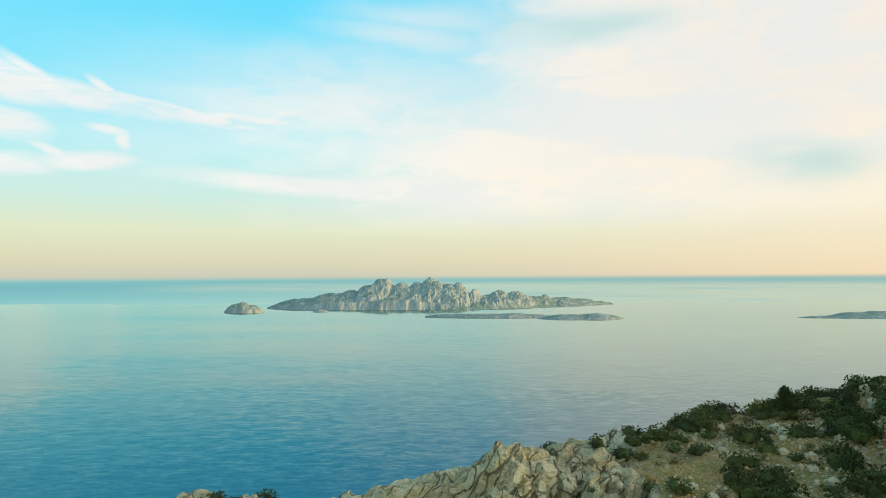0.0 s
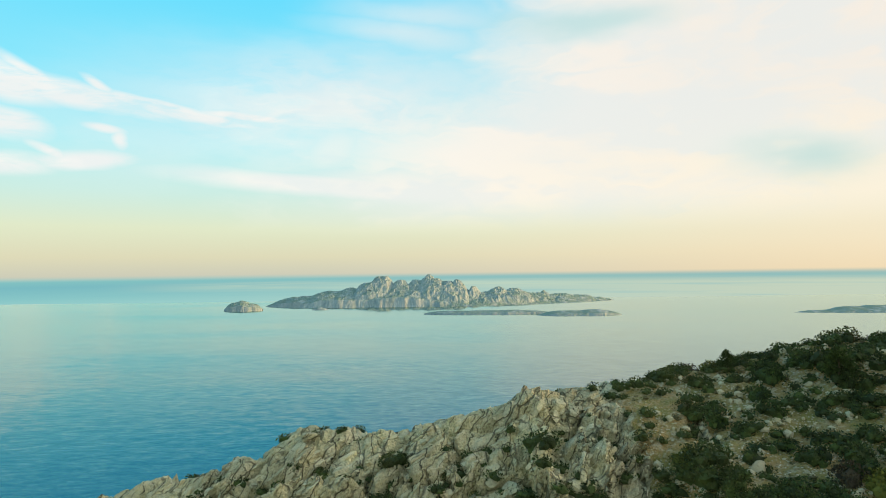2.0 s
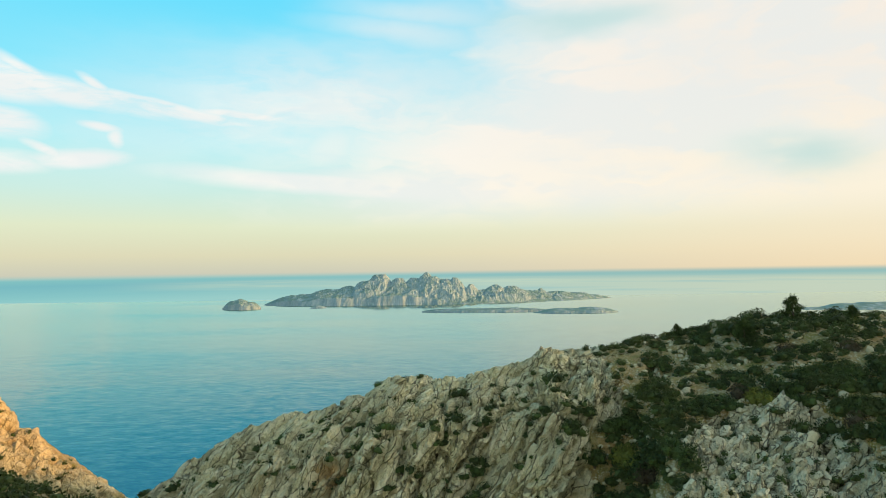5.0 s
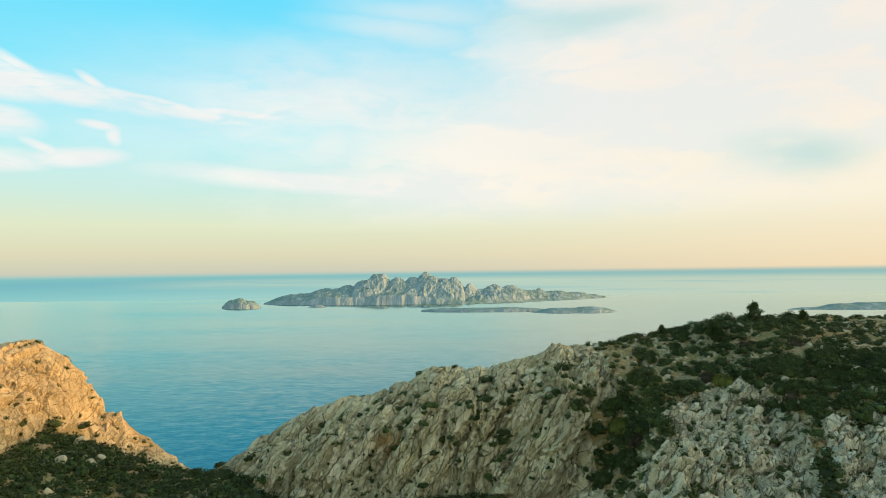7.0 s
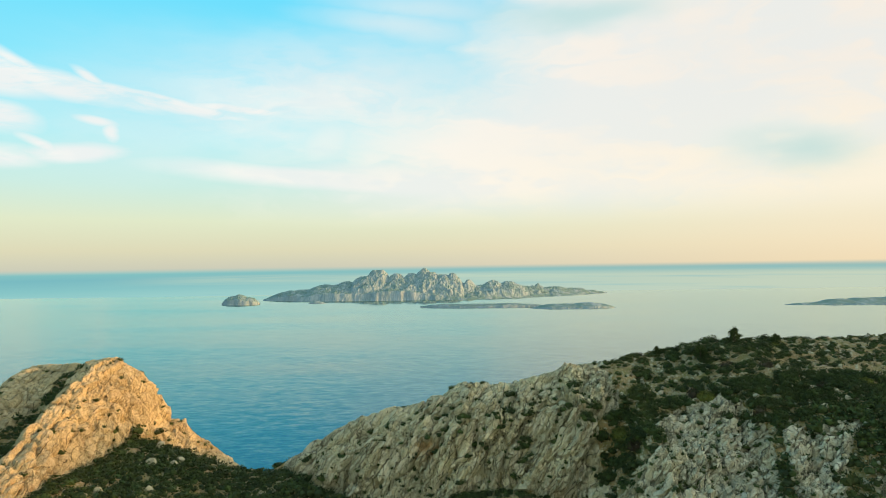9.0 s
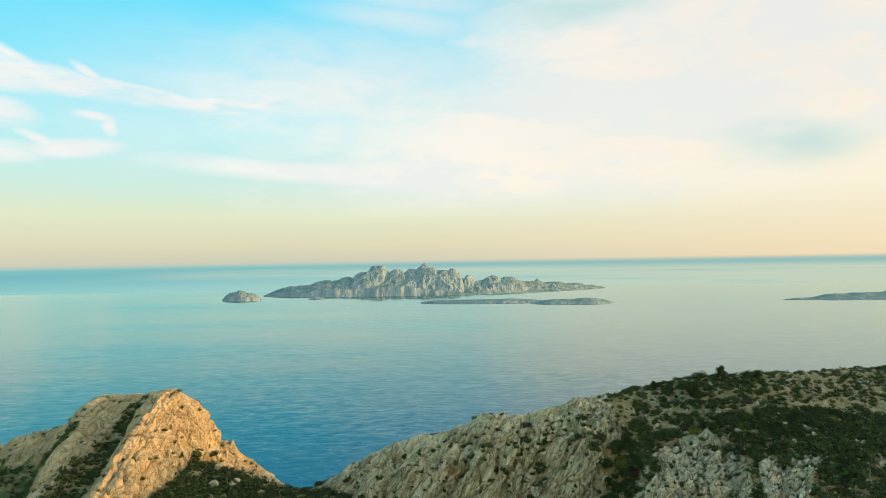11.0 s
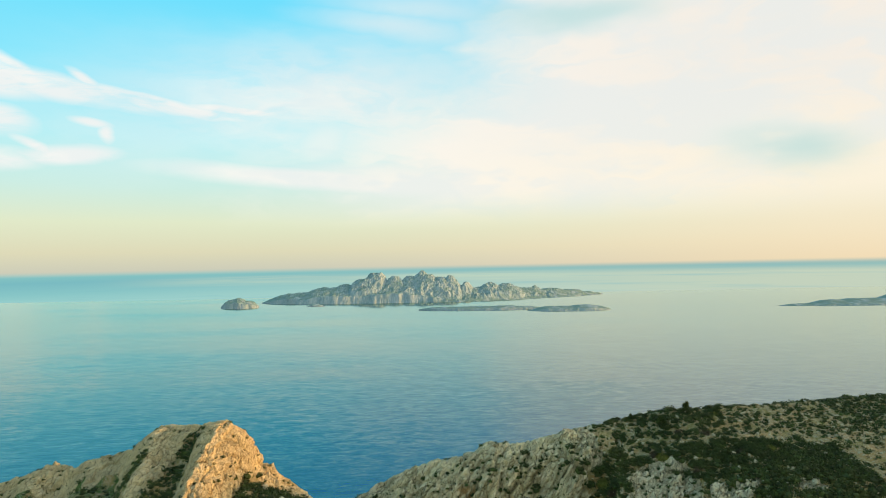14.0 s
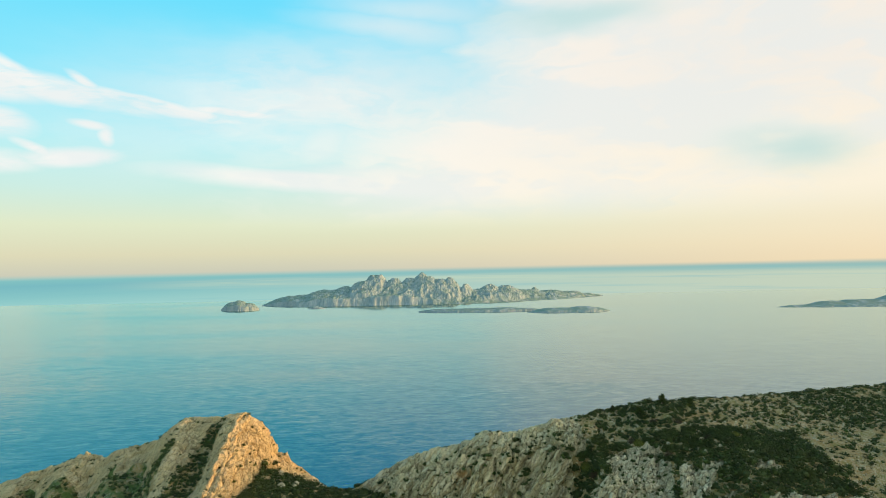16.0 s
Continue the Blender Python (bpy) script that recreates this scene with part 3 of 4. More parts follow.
def rock_mask(x, y, z, za, zf, zb, zx, zy):
    """1 where bare rock shows, 0 where there is soil."""
    s = np.hypot(zx, zy)
    n = fbm(np.stack([x * 0.16, y * 0.16, z * 0.1], -1), 3, 31)
    m = sstep(0.62, 1.0, s + 0.25 * n)
    yc, _ = main_crest(x)
    m = np.maximum(m, (za >= z - 0.01) * sstep(5.5, 1.5, x + 2 * n) * sstep(9, 7, yc - y))
    # right of the cliff: a rocky crest, two domes with a cleft between them, low outcrops
    xw, yw = x + 0.8 * n, y + 0.8 * n
    crest = sstep(7.6, 6.2, xw) * sstep(18.2 + 0.17 * x, 19.4 + 0.17 * x, yw)
    wall = np.interp(y, [3, 4, 7.4, 10.6, 14.5], [12, 12.4, 13.5, 14.2, 14.4])
    dome = sstep(0.5, -0.5, yw - np.interp(x, [3, 5.2, 10, 13.5, 14.2], [11.5, 14.6, 15.7, 14.5, 10.6])) * sstep(0.4, -0.4, x + 0.5 * n - wall)
    side = np.interp(y, [-2, 0, 2.5, 3.4, 4.3, 6.7], [14, 15.5, 16.2, 16.9, 18.4, 20.8])
    dome2 = sstep(0.4, -0.4, yw - np.interp(x, [14.3, 16, 17.6, 20.7], [8.2, 8, 7.3, 6.8])) * sstep(0.4, -0.4, x + 0.6 * n - side) * sstep(0.8, 1.3, x - wall)
    low = np.maximum(sstep(1.2, 0.8, np.hypot((xw - 25.5) / 2.4, (yw - 3.4) / 1.3)), sstep(1.2, 0.8, np.hypot((xw - 18.8) / 1.3, yw - 0.3)))
    low = np.maximum(low, sstep(-1.5, -3.0, yw) * sstep(20, 22, x))
    here = np.maximum(np.maximum(crest * sstep(-0.7, -0.3, n), dome), np.maximum(dome2, low))
    m = np.where((x > 3) & (za >= z - 0.01), np.maximum(here, m * (x < 3.5)), m)
    m = np.where((zb >= z - 0.01) & (x < -47), np.maximum(m, sstep(-0.55, -0.2, n + 0.05)), m)
    talus = sstep(178.6, 177.2, z + 0.5 * n) * sstep(-53, -52, x) * sstep(-33, -36, x) * sstep(38, 35, y)
    band = sstep(0.2, 1.6, x) * sstep(6.0, 4.5, x) * sstep(10.0, 11.0, y) * sstep(19.2, 18.3, y)
    strip = sstep(2.2, 1.2, np.abs(x + 62 - 0.1 * (y - 27) + 0.7 * n)) * sstep(36, 34, y) + sstep(-66.5, -69, x) * sstep(6.5, 8.5, rock_crest(x)[0] - y + 1.5 * n)
    m = m * np.maximum(sstep(-18, -9, y), sstep(0.2, 0.5, n))
    return np.clip(m * (1 - 0.95 * talus) * (1 - 0.95 * band) * (1 - 0.95 * np.clip(strip, 0, 1)), 0, 1)


def build_ground():
    gx = np.concatenate([spacing(-100, -57, 0.26, -420, -57), np.arange(-57, -54.5, 0.14), np.arange(-54.5, -51, 0.085), np.arange(-51, -44, 0.16), np.arange(-44, -32, 0.22), np.arange(-32, 22, 0.14),
                         spacing(22, 62, 0.3, 22, 420)])
    gw = np.concatenate([spacing(-32, -9.5, 0.2, -360, -9.5), np.arange(-9.5, 1.2, 0.09), spacing(1.2, 13, 0.2, 1.2, 380)])
    X, W = np.meshgrid(gx, gw)
    x = X.ravel()
    y = W.ravel() + main_crest(x)[0]
    z, za, zf, zb = height(x, y)
    zx, zy = slope_of(x, y)
    rock = rock_mask(x, y, z, za, zf, zb, zx, zy)
    n = np.stack([-zx, -zy, np.ones_like(zx)], -1)
    n /= np.linalg.norm(n, axis=1)[:, None]
    p = np.stack([x, y, z], -1)
    # broken blocks along steep, leaning joints
    c, s = math.cos(0.55), math.sin(0.55)
    u = np.stack([c * x - s * z, y, s * x + c * z], -1)
    u = u + 0.3 * np.stack([fbm(p * 0.5, 4, 41), fbm(p * 0.5, 4, 43), fbm(p * 0.5, 4, 47)], -1)
    disp, cleft = 0.25 + 0.4 * fbm(p * 0.16, 3, 51), np.zeros_like(x)
    for size, amp, deep, seed in (((3.5, 3.4, 15.0), 1.25, 1.7, 3), ((1.35, 1.5, 6.0), 0.55, 0.85, 5), ((0.55, 0.6, 1.5), 0.27, 0.3, 9)):
        f1, f2, rid, lean = worley(u / np.array(size), seed)
        dome = sstep(2, 6, x)
        amp, deep = (amp * (1 - 0.45 * dome), deep * (1 - 0.3 * dome)) if amp > 0.3 else (amp * (1 + 0.4 * dome), deep * (1 + 0.3 * dome))
        gap = f2 - f1
        disp = disp + amp * (0.75 * (rid - 0.5) + 0.7 * lean) + deep * (np.sqrt(np.clip(gap / (0.13 if size[0] > 1 else 0.3), 0, 1)) - 1)
        if size[0] > 1:
            cleft = np.maximum(cleft, (1 if size[0] > 2 else 0.75) * (1 - np.clip(gap / 0.2, 0, 1)))
    # bedding: slabs that end in small ledges along the dip
    t = (c * x - s * z) + 0.5 * fbm(p * 0.35, 3, 57) + 0.12 * y
    keep = sstep(-0.5, 0.1, fbm(p * 0.22, 2, 59))
    for size, amp in ((2.7, 0.95), (0.95, 0.36), (0.4, 0.1)):
        f = t / size - np.floor(t / size)
        disp = disp + keep * amp * (np.minimum(f / 0.82, (1 - f) / 0.18) - 0.5)
    disp = disp * (0.5 + 0.5 * sstep(0.5, 4.0, np.abs(y - main_crest(x)[0]))) * np.where(x < -44, 0.46, 0.9)
    rough = 0.05 * (1 - 2 * np.abs(fbm(p * 1.6, 3, 53)))
    soft = 0.22 * fbm(p * 0.5, 4, 61)
    far = sstep(110, 75, np.maximum(np.abs(x + 20), np.abs(y - 24)))
    p = p + n * (((disp + rough) * rock + soft * (1 - 0.7 * rock)) * far)[:, None]
    me = mesh_of("ground", p, grid_faces(len(gx), len(gw)), M_GROUND)
    at = me.attributes.new("rock", "FLOAT", "POINT")
    at.data.foreach_set("value", rock.astype(np.float32))
    ob = new("ground", me)
    tagged(ob, "pale limestone headland with cliffs, ochre soil and a saddle", "ground", kind="structure")
    return ob, p, n, rock, cleft, gx, gw


GROUND, GP, GNORMAL, GROCK, GCLEFT, GRID_X, GRID_W = build_ground()
GRID_N = (len(GRID_X), len(GRID_W))


# ---------------------------------------------------------------- the islands
def build_island(name, label, ridge, centre, half, u0, u1, du, dv, cliff, crag, seed, peaks=()):
    """A rocky island. ridge(u): height of its back; centre(u): its middle line; half(u): half its width; cliff(u): share of the
    height that stands as a cliff over the water; crag: roughness in metres."""
    us = np.arange(u0, u1 + du, du)
    ws = np.concatenate([[-1.12, -1.06], np.linspace(-1.02, 1.02, dv), [1.1]])
    U, W = np.meshgrid(us, ws)
    u, w = U.ravel(), W.ravel()
    y = centre(u) + w * half(u)
    q = np.stack([u, y, np.zeros_like(u)], -1)
    k = 1 - np.abs(w)
    cl = cliff(u)
    shape = cl * sstep(0.0, 0.12, k) + (1 - cl) * sstep(0.05, 0.95, k) ** 0.9
    big = fbm(q / (crag * 9), 5, seed, 0.55)
    rib = np.abs(fbm(np.stack([u / (crag * 2.2), y / (crag * 7), u * 0], -1), 3, seed + 9))
    sharp = 1 - 2 * np.abs(fbm(q / (crag * 5), 5, seed + 23, 0.6))
    sharp = sharp + 0.8 * (1 - 2 * np.abs(fbm(q / (crag * 1.6), 3, seed + 29, 0.6)))
    r = ridge(u)
    z = r * shape * (1 + 0.05 * big) + crag * sstep(0, 0.25, k) * np.clip(r / 60, 0.15, 1.3) * (0.18 * big + 0.3 * sharp - 0.18 * rib) * np.where(w < 0, 1, 0.6)
    warp = fbm(q / 55, 4, seed + 31, 0.6)
    bare = np.zeros_like(u)
    for c, h, core, w0, steep in peaks:
        far = np.hypot(u - c, (w - w0) * 0.8 * half(u)) * (1 + 0.13 * warp) + 6 * fbm(q / 22, 4, seed + 41, 0.6)
        bare = np.where(h - steep * np.maximum(0, far - core) > z, 1.0, bare)
        z = np.maximum(z, (h - steep * np.maximum(0, far - core) + 3 * warp + 4 * sharp) * sstep(0, 0.25, k))
    z = np.where(np.abs(w) > 1.0, -4.0, np.maximum(z, 0.3))
    y = y + 0.8 * crag * big * (1 - k) + 0.9 * crag * fbm(q / (crag * 4), 4, seed + 17) * (k < 0.4)
    # the sea cliff along the front, the slopes, and the bare summits
    v, f = np.stack([u, y, z], -1), grid_faces(len(us), len(ws))
    kind = np.where((k[f].mean(1) < 0.13) & (w[f].mean(1) < 0), 0, np.where(bare[f].mean(1) > 0.5, 2, 1))
    ob = new(name)
    ob.empty_display_size = 20
    for j, (what, text) in enumerate((("sea_cliff", "pale upright sea cliff"), ("slope", "grey green scrubby slope"), ("summit", "bare craggy summit"))):
        if np.any(kind == j):
            used, back = np.unique(f[kind == j], return_inverse=True)
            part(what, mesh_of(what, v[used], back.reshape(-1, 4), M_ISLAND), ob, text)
    return tagged(ob, label, "island", "islands off the coast")


def hills(u, tops):
    """The highest of several rounded tops: place, height, reach to either side, and how flat the top is."""
    z = 0 * u
    for c, h, wl, wr, flat in tops:
        t = np.abs(u - c) / np.where(u < c, wl, wr)
        z = np.maximum(z, h * np.exp(-t ** flat))
    return z


def taper(u, a, b, e):
    return np.clip(np.minimum((u - a) / e, (b - u) / e), 0.02, 1) ** 0.6


BIG_TOPS = [(-150, 118, 330, 330, 6), (-600, 94, 250, 300, 4), (-800, 64, 240, 300, 4), (-930, 46, 130, 200, 3), (300, 74, 170, 130, 4),
            (480, 80, 140, 130, 3), (600, 64, 150, 150, 4), (740, 53, 170, 200, 4), (930, 42, 140, 105, 6), (1040, 26, 120, 90, 4), (1120, 13, 90, 60, 3)]
BIG_PEAKS = [(-363, 178, 40, 0.05, 1.5), (-410, 140, 60, 0.05, 0.8), (-72, 188, 8, 0.1, 0.95), (-30, 166, 22, 0.0, 1.0), (-245, 152, 25, 0.0, 0.9),
             (-150, 152, 25, 0.1, 0.8), (40, 146, 30, 0.0, 0.9), (105, 152, 18, -0.05, 1.4), (205, 112, 8, -0.1, 1.1), (365, 104, 10, 0.0, 0.5),
             (470, 92, 20, 0.0, 0.4), (678, 74, 6, 0.0, 0.9), (-560, 108, 20, 0.0, 0.5)]


def build_islands():
    build_island("island", "large rugged limestone island with twin craggy summits and sea cliffs",
                 lambda u: hills(u, BIG_TOPS), lambda u: 4080 + np.maximum(0, u - 150) * 0.44 - 0.03 * u,
                 lambda u: 215 * taper(u, -1085, 1185, 420), -1085, 1185, 4.0, 110, lambda u: 0.14 + 0.34 * sstep(120, -250, u), 9.0, 101, BIG_PEAKS)
    build_island("islet", "small pale dome-shaped rocky islet in the sea",
                 lambda u: hills(u, [(-1100, 58, 60, 65, 2), (-1130, 48, 65, 60, 4), (-1065, 42, 60, 70, 4)]), lambda u: 3660 + 0 * u,
                 lambda u: 55 * taper(u, -1205, -990, 60), -1205, -990, 2.5, 36, lambda u: 0.6 + 0 * u, 5.0, 131)
    build_island("islet", "tiny rounded rock islet standing before the large island",
                 lambda u: hills(u, [(-676, 15, 35, 35, 3), (-660, 12, 30, 30, 3)]), lambda u: 3670 + 0 * u,
                 lambda u: 28 * taper(u, -724, -618, 40), -724, -618, 2.5, 24, lambda u: 0.5 + 0 * u, 3.0, 151)
    build_island("island", "long low flat limestone island with a pale rim",
                 lambda u: hills(u, [(220, 17, 300, 300, 8), (330, 19, 90, 120, 3)]),
                 lambda u: 3140 - 0.1 * u, lambda u: 60 * taper(u, -80, 520, 200), -80, 520, 4.0, 30, lambda u: 0.6 + 0 * u, 3.0, 171)
    build_island("island", "low rounded green topped limestone island",
                 lambda u: hills(u, [(650, 20, 190, 150, 8), (690, 25, 90, 90, 3)]),
                 lambda u: 3010 - 0.06 * u, lambda u: 70 * taper(u, 430, 815, 90), 430, 815, 4.0, 30, lambda u: 0.5 + 0 * u, 3.0, 191)
    build_island("island", "low grey green island with a long tapering point",
                 lambda u: hills(u, [(1770, 9, 150, 150, 6), (1850, 25, 110, 160, 2), (2000, 28, 140, 200, 4), (2300, 58, 230, 300, 3), (2650, 70, 300, 350, 4)]),
                 lambda u: 2960 + 0.03 * (u - 1600), lambda u: 120 * taper(u, 1600, 3100, 500), 1600, 3100, 6.0, 40, lambda u: 0.3 + 0 * u, 4.0, 211)


build_islands()


# ---------------------------------------------------------------- plants and stones
from mathutils.bvhtree import BVHTree

BVH = BVHTree.FromPolygons([tuple(v) for v in GP.tolist()], grid_faces(*GRID_N).tolist())


def ground_at(x, y):
    """The land's surface at x, y: place and normal."""
    hit = BVH.ray_cast(Vector((x, y, 260)), Vector((0, 0, -1)))
    return hit[0], hit[1]


def ico(subdivisions):
    bm = bmesh.new()
    bmesh.ops.create_icosphere(bm, subdivisions=subdivisions, radius=1)
    v = np.array([x.co for x in bm.verts])
    f = np.array([[x.index for x in p.verts] for p in bm.faces])
    bm.free()
    return v, f


ICO1, ICO2 = ico(1), ico(2)


def leaf_cards(rng, pos, out, length, width):
    """Pointed sprigs at pos that lean along out; two triangles each."""
    k = len(pos)
    d = out + rng.normal(0, 0.6, (k, 3))
    d /= np.linalg.norm(d, axis=1)[:, None]
    side = np.cross(d, rng.normal(0, 1, (k, 3)))
    side /= np.linalg.norm(side, axis=1)[:, None]
    ln, wd = (length * rng.uniform(0.6, 1.3, k))[:, None], (width * rng.uniform(0.6, 1.3, k))[:, None]
    v = np.stack([pos - 0.3 * ln * d, pos + 0.2 * ln * d + side * wd, pos + 0.8 * ln * d, pos + 0.2 * ln * d - side * wd], 1).reshape(-1, 3)
    i = np.arange(k)[:, None] * 4
    return v, np.concatenate([i + (0, 1, 2), i + (0, 2, 3)])


def bush(seed, leaves, coarse=False, length=0.1, width=0.042, flat=0.72, lumps=5):
    """A shrub of unit radius: a few lobes, each a dark heart wrapped in sprigs."""
    rng = np.random.default_rng(seed)
    V, F, k = [], [], 0
    cv, cf = ICO1
    a = rng.uniform(0, 6.28, lumps)
    centres = np.concatenate([[[0, 0, 0.28]], np.stack([0.5 * np.cos(a), 0.5 * np.sin(a), rng.uniform(0.1, 0.62, lumps)], -1)])
    radii = np.concatenate([[0.7], rng.uniform(0.3, 0.5, lumps)])
    share = radii ** 2 / np.sum(radii ** 2)
    for c, r, s in zip(centres, radii, share):
        if coarse and r < 0.36:
            continue
        v = cv * r * 0.66 * (1 + 0.16 * rng.normal(0, 1, (len(cv), 1))) + c
        V.append(v), F.append(cf + k)
        k += len(v)
        q = rng.normal(0, 1, (max(6, int(leaves * s)), 3))
        q /= np.linalg.norm(q, axis=1)[:, None]
        q[:, 2] = np.where(q[:, 2] < -0.35, -q[:, 2], q[:, 2])
        pos = c + q * (r * rng.uniform(0.82, 1.12, len(q)))[:, None]
        out = q + (0, 0, 0.45)
        v, f = leaf_cards(rng, pos, out, length, width)
        V.append(v), F.append(f + k)
        k += len(v)
    v = np.concatenate(V)
    v[:, 2] = np.maximum(v[:, 2] * flat, -0.12)
    return v, np.concatenate(F)


def tube(points, radii, sides=6):
    """A tapered stem along points."""
    V, F = [], []
    for j, (p, r) in enumerate(zip(points, radii)):
        a = np.linspace(0, 2 * math.pi, sides + 1)[:-1]
        V.append(np.stack([p[0] + r * np.cos(a), p[1] + r * np.sin(a), np.full(sides, p[2])], -1))
        if j:
            i = np.arange(sides)
            lo, hi = (j - 1) * sides, j * sides
            F.append(np.stack([lo + i, lo + (i + 1) % sides, hi + (i + 1) % sides, hi + i], -1))
    return np.concatenate(V), np.concatenate(F)


def stem_mesh(seed):
    rng = np.random.default_rng(seed)
    V, F, k = [], [], 0
    for a in rng.uniform(0, 6.28, 4):
        e = rng.uniform(0.25, 0.5)
        v, f = tube([(0, 0, -0.25), (0.4 * e * math.cos(a), 0.4 * e * math.sin(a), 0.1), (e * math.cos(a), e * math.sin(a), 0.42)], [0.05, 0.035, 0.015], 5)
        V.append(v), F.append(f + k)
        k += len(v)
    return mesh_of("stem", np.concatenate(V), np.concatenate(F), M_BARK)


def zone(x, y):
    """How thickly shrubs stand at x, y (0..1), and how large they grow there, in metres of radius."""
    g, r, cleft = zone_rock(x, y)
    n = fbm(np.array([[x * 0.13, y * 0.13, 3.1]]), 3, 71)[0]
    yc, _ = main_crest(x)
    if -54 < x < -26 and 8 < y < 37 and r < 0.75:
        return 0.95, 0.95
    if 0 < x < 6.2 and 9 < y < 19.3 and r < 0.75:
        return 1.0, 0.95
    if -27 <= x < 0 and y < yc - 6 and r < 0.6:
        return 0.75, 0.75
    if 5.8 <= x < 17 and 13.8 < y < 17.3 and r < 0.6:
        return 0.95, 0.85
    if 12 < x < 36 and y < 7.5 and r < 0.55:
        return 1.0, 1.05
    if 13.8 < x < 36 and 7 < y < 15.8 and r < 0.6:
        return 0.99, 0.86
    if 13.5 < x < 24 and 22.5 < y < 28:
        return 0.85, 0.78
    if 21 <= x < 44 and y > 15.8 and r < 0.6:
        return (0.4 if n > 0.15 else 0.13), 0.62
    if x > 10.5 and y > 16 and r < 0.6:
        return (0.72 if n > -0.12 else 0.25), 0.7
    if x > 6 and r < 0.6:
        return (0.42 if n > 0.12 else 0.09), 0.7
    if x > 3 and r >= 0.6:
        return (0.5 if cleft > 0.4 else 0.06), 0.45
    if x < -69 and r < 0.5:
        return (0.7 if n > 0.1 else 0.15), 0.7
    if x < -53 and r < 0.5:
        return 0.95, 0.7
    if x < -44:
        return (0.12 if cleft > 0.45 and n > -0.1 else 0.012), 0.42
    return (0.42 if cleft > 0.45 and n > -0.3 else 0.06), (0.5 if cleft > 0.45 else 0.26)


def zone_rock(x, y):
    i = min(max(np.searchsorted(GRID_X, x), 0), GRID_N[0] - 1)
    j = min(max(np.searchsorted(GRID_W, y - main_crest(x)[0]), 0), GRID_N[1] - 1)
    k = j * GRID_N[0] + i
    return GP[k], GROCK[k], GCLEFT[k]


ZAT = {}        # heights of the shrubs that cling to steep rock


def scatter_shrubs():
    rng = np.random.default_rng(5)
    spots, cell = [], {}
    for _ in range(55000):
        x, y = rng.uniform(-105, 75), rng.uniform(-6, 50)
        yc, rc = main_crest(x)[0], rock_crest(x)[0]
        if y > max(yc + 2.5, rc + 2.5 if x < -44 else -99):
            continue
        dens, size = zone(x, y)
        if rng.random() > dens or (-40 < x < 3 and abs(y - yc) < 1.3):
            continue
        rad = size * rng.uniform(0.55, 1.35) * (1.25 if rng.random() < 0.1 else 1)
        key, ok = (int(x // 2), int(y // 2)), True
        for dx in (-1, 0, 1):
            for dy in (-1, 0, 1):
                for q in cell.get((key[0] + dx, key[1] + dy), ()):
                    if math.hypot(q[0] - x, q[1] - y) < (0.3 if dens > 0.98 else 0.38 if dens > 0.93 else 0.45 if dens > 0.7 else 0.62) * (q[2] + rad):
                        ok = False
        if ok:
            cell.setdefault(key, []).append((x, y, rad))
            spots.append((x, y, rad))
    # the slope behind, thinner
    for _ in range(500):
        x, y = rng.uniform(-85, 65), rng.uniform(-95, -6)
        if fbm(np.array([[x * 0.1, y * 0.1, 5.0]]), 3, 77)[0] > -0.25:
            spots.append((x, y, rng.uniform(0.45, 1.1)))
    # shrubs in the cracks of the bare rock, and small ones dotted over it
    nx, ny = GRID_N
    P = GP.reshape(ny, nx, 3)
    area = np.zeros((ny, nx))
    area[:-1, :-1] = np.linalg.norm(np.cross(P[:-1, 1:] - P[:-1, :-1], P[1:, :-1] - P[:-1, :-1]), axis=2)
    gx, gy = GP[:, 0], GP[:, 1]
    area = area.ravel() * (GROCK > 0.6) * (gx > -95) * (gx < 22) * (gy > -2) * (gy < np.where(gx < -44, rock_crest(gx)[0], main_crest(gx)[0]) - 0.9)
    patchy = (0.04 + sstep(0.05, 0.3, fbm(GP * 0.2, 3, 83))) * np.where(gx < -44, 0.14, 1.0)
    for count, w, lo, hi, apart in ((720, area * (GCLEFT > 0.45) * np.where(gx > 3, 2.2 * patchy + 0.3, patchy), 0.26, 0.85, 0.62), (330, area * (GCLEFT > 0.4) * np.where(gx < -44, 0.14, 1.0), 0.1, 0.26, 1.2)):
        for i in rng.choice(len(w), count, p=w / w.sum()):
            x, y, z = GP[i]
            rad = lo + (hi - lo) * rng.random() ** 2
            near = [q for dx in (-1, 0, 1) for dy in (-1, 0, 1) for q in cell.get((int(x // 2) + dx, int(y // 2) + dy), ())]
            if all(math.dist((x, y, z), (q[0], q[1], ZAT.get(q, z))) > apart * (q[2] + rad) for q in near):
                q = (float(x), float(y), float(rad))
                ZAT[q] = float(z)
                cell.setdefault((int(x // 2), int(y // 2)), []).append(q)
                spots.append(q)
    # shrubs that stand out on the cliff and on its crest
    for x, y, rad in ((-1.0, 20.4, 0.95), (-14.7, 22.6, 0.5), (-11.7, 25.0, 0.35), (-7.6, 22.8, 0.85), (-8.0, 21.6, 0.7), (-9.6, 25.0, 0.6), (-10.4, 25.1, 0.45),
                      (8.4, 29.4, 0.85), (9.8, 28.2, 0.8), (4.3, 26.5, 0.6), (5.3, 26.8, 0.7), (6.4, 27.2, 0.6), (2.6, 25.4, 0.5), (3.4, 25.9, 0.6), (-50, 33, 0.5), (5.0, 19.4, 0.7), (5.5, 19.7, 0.55)):
        spots.append((x, y, rad))
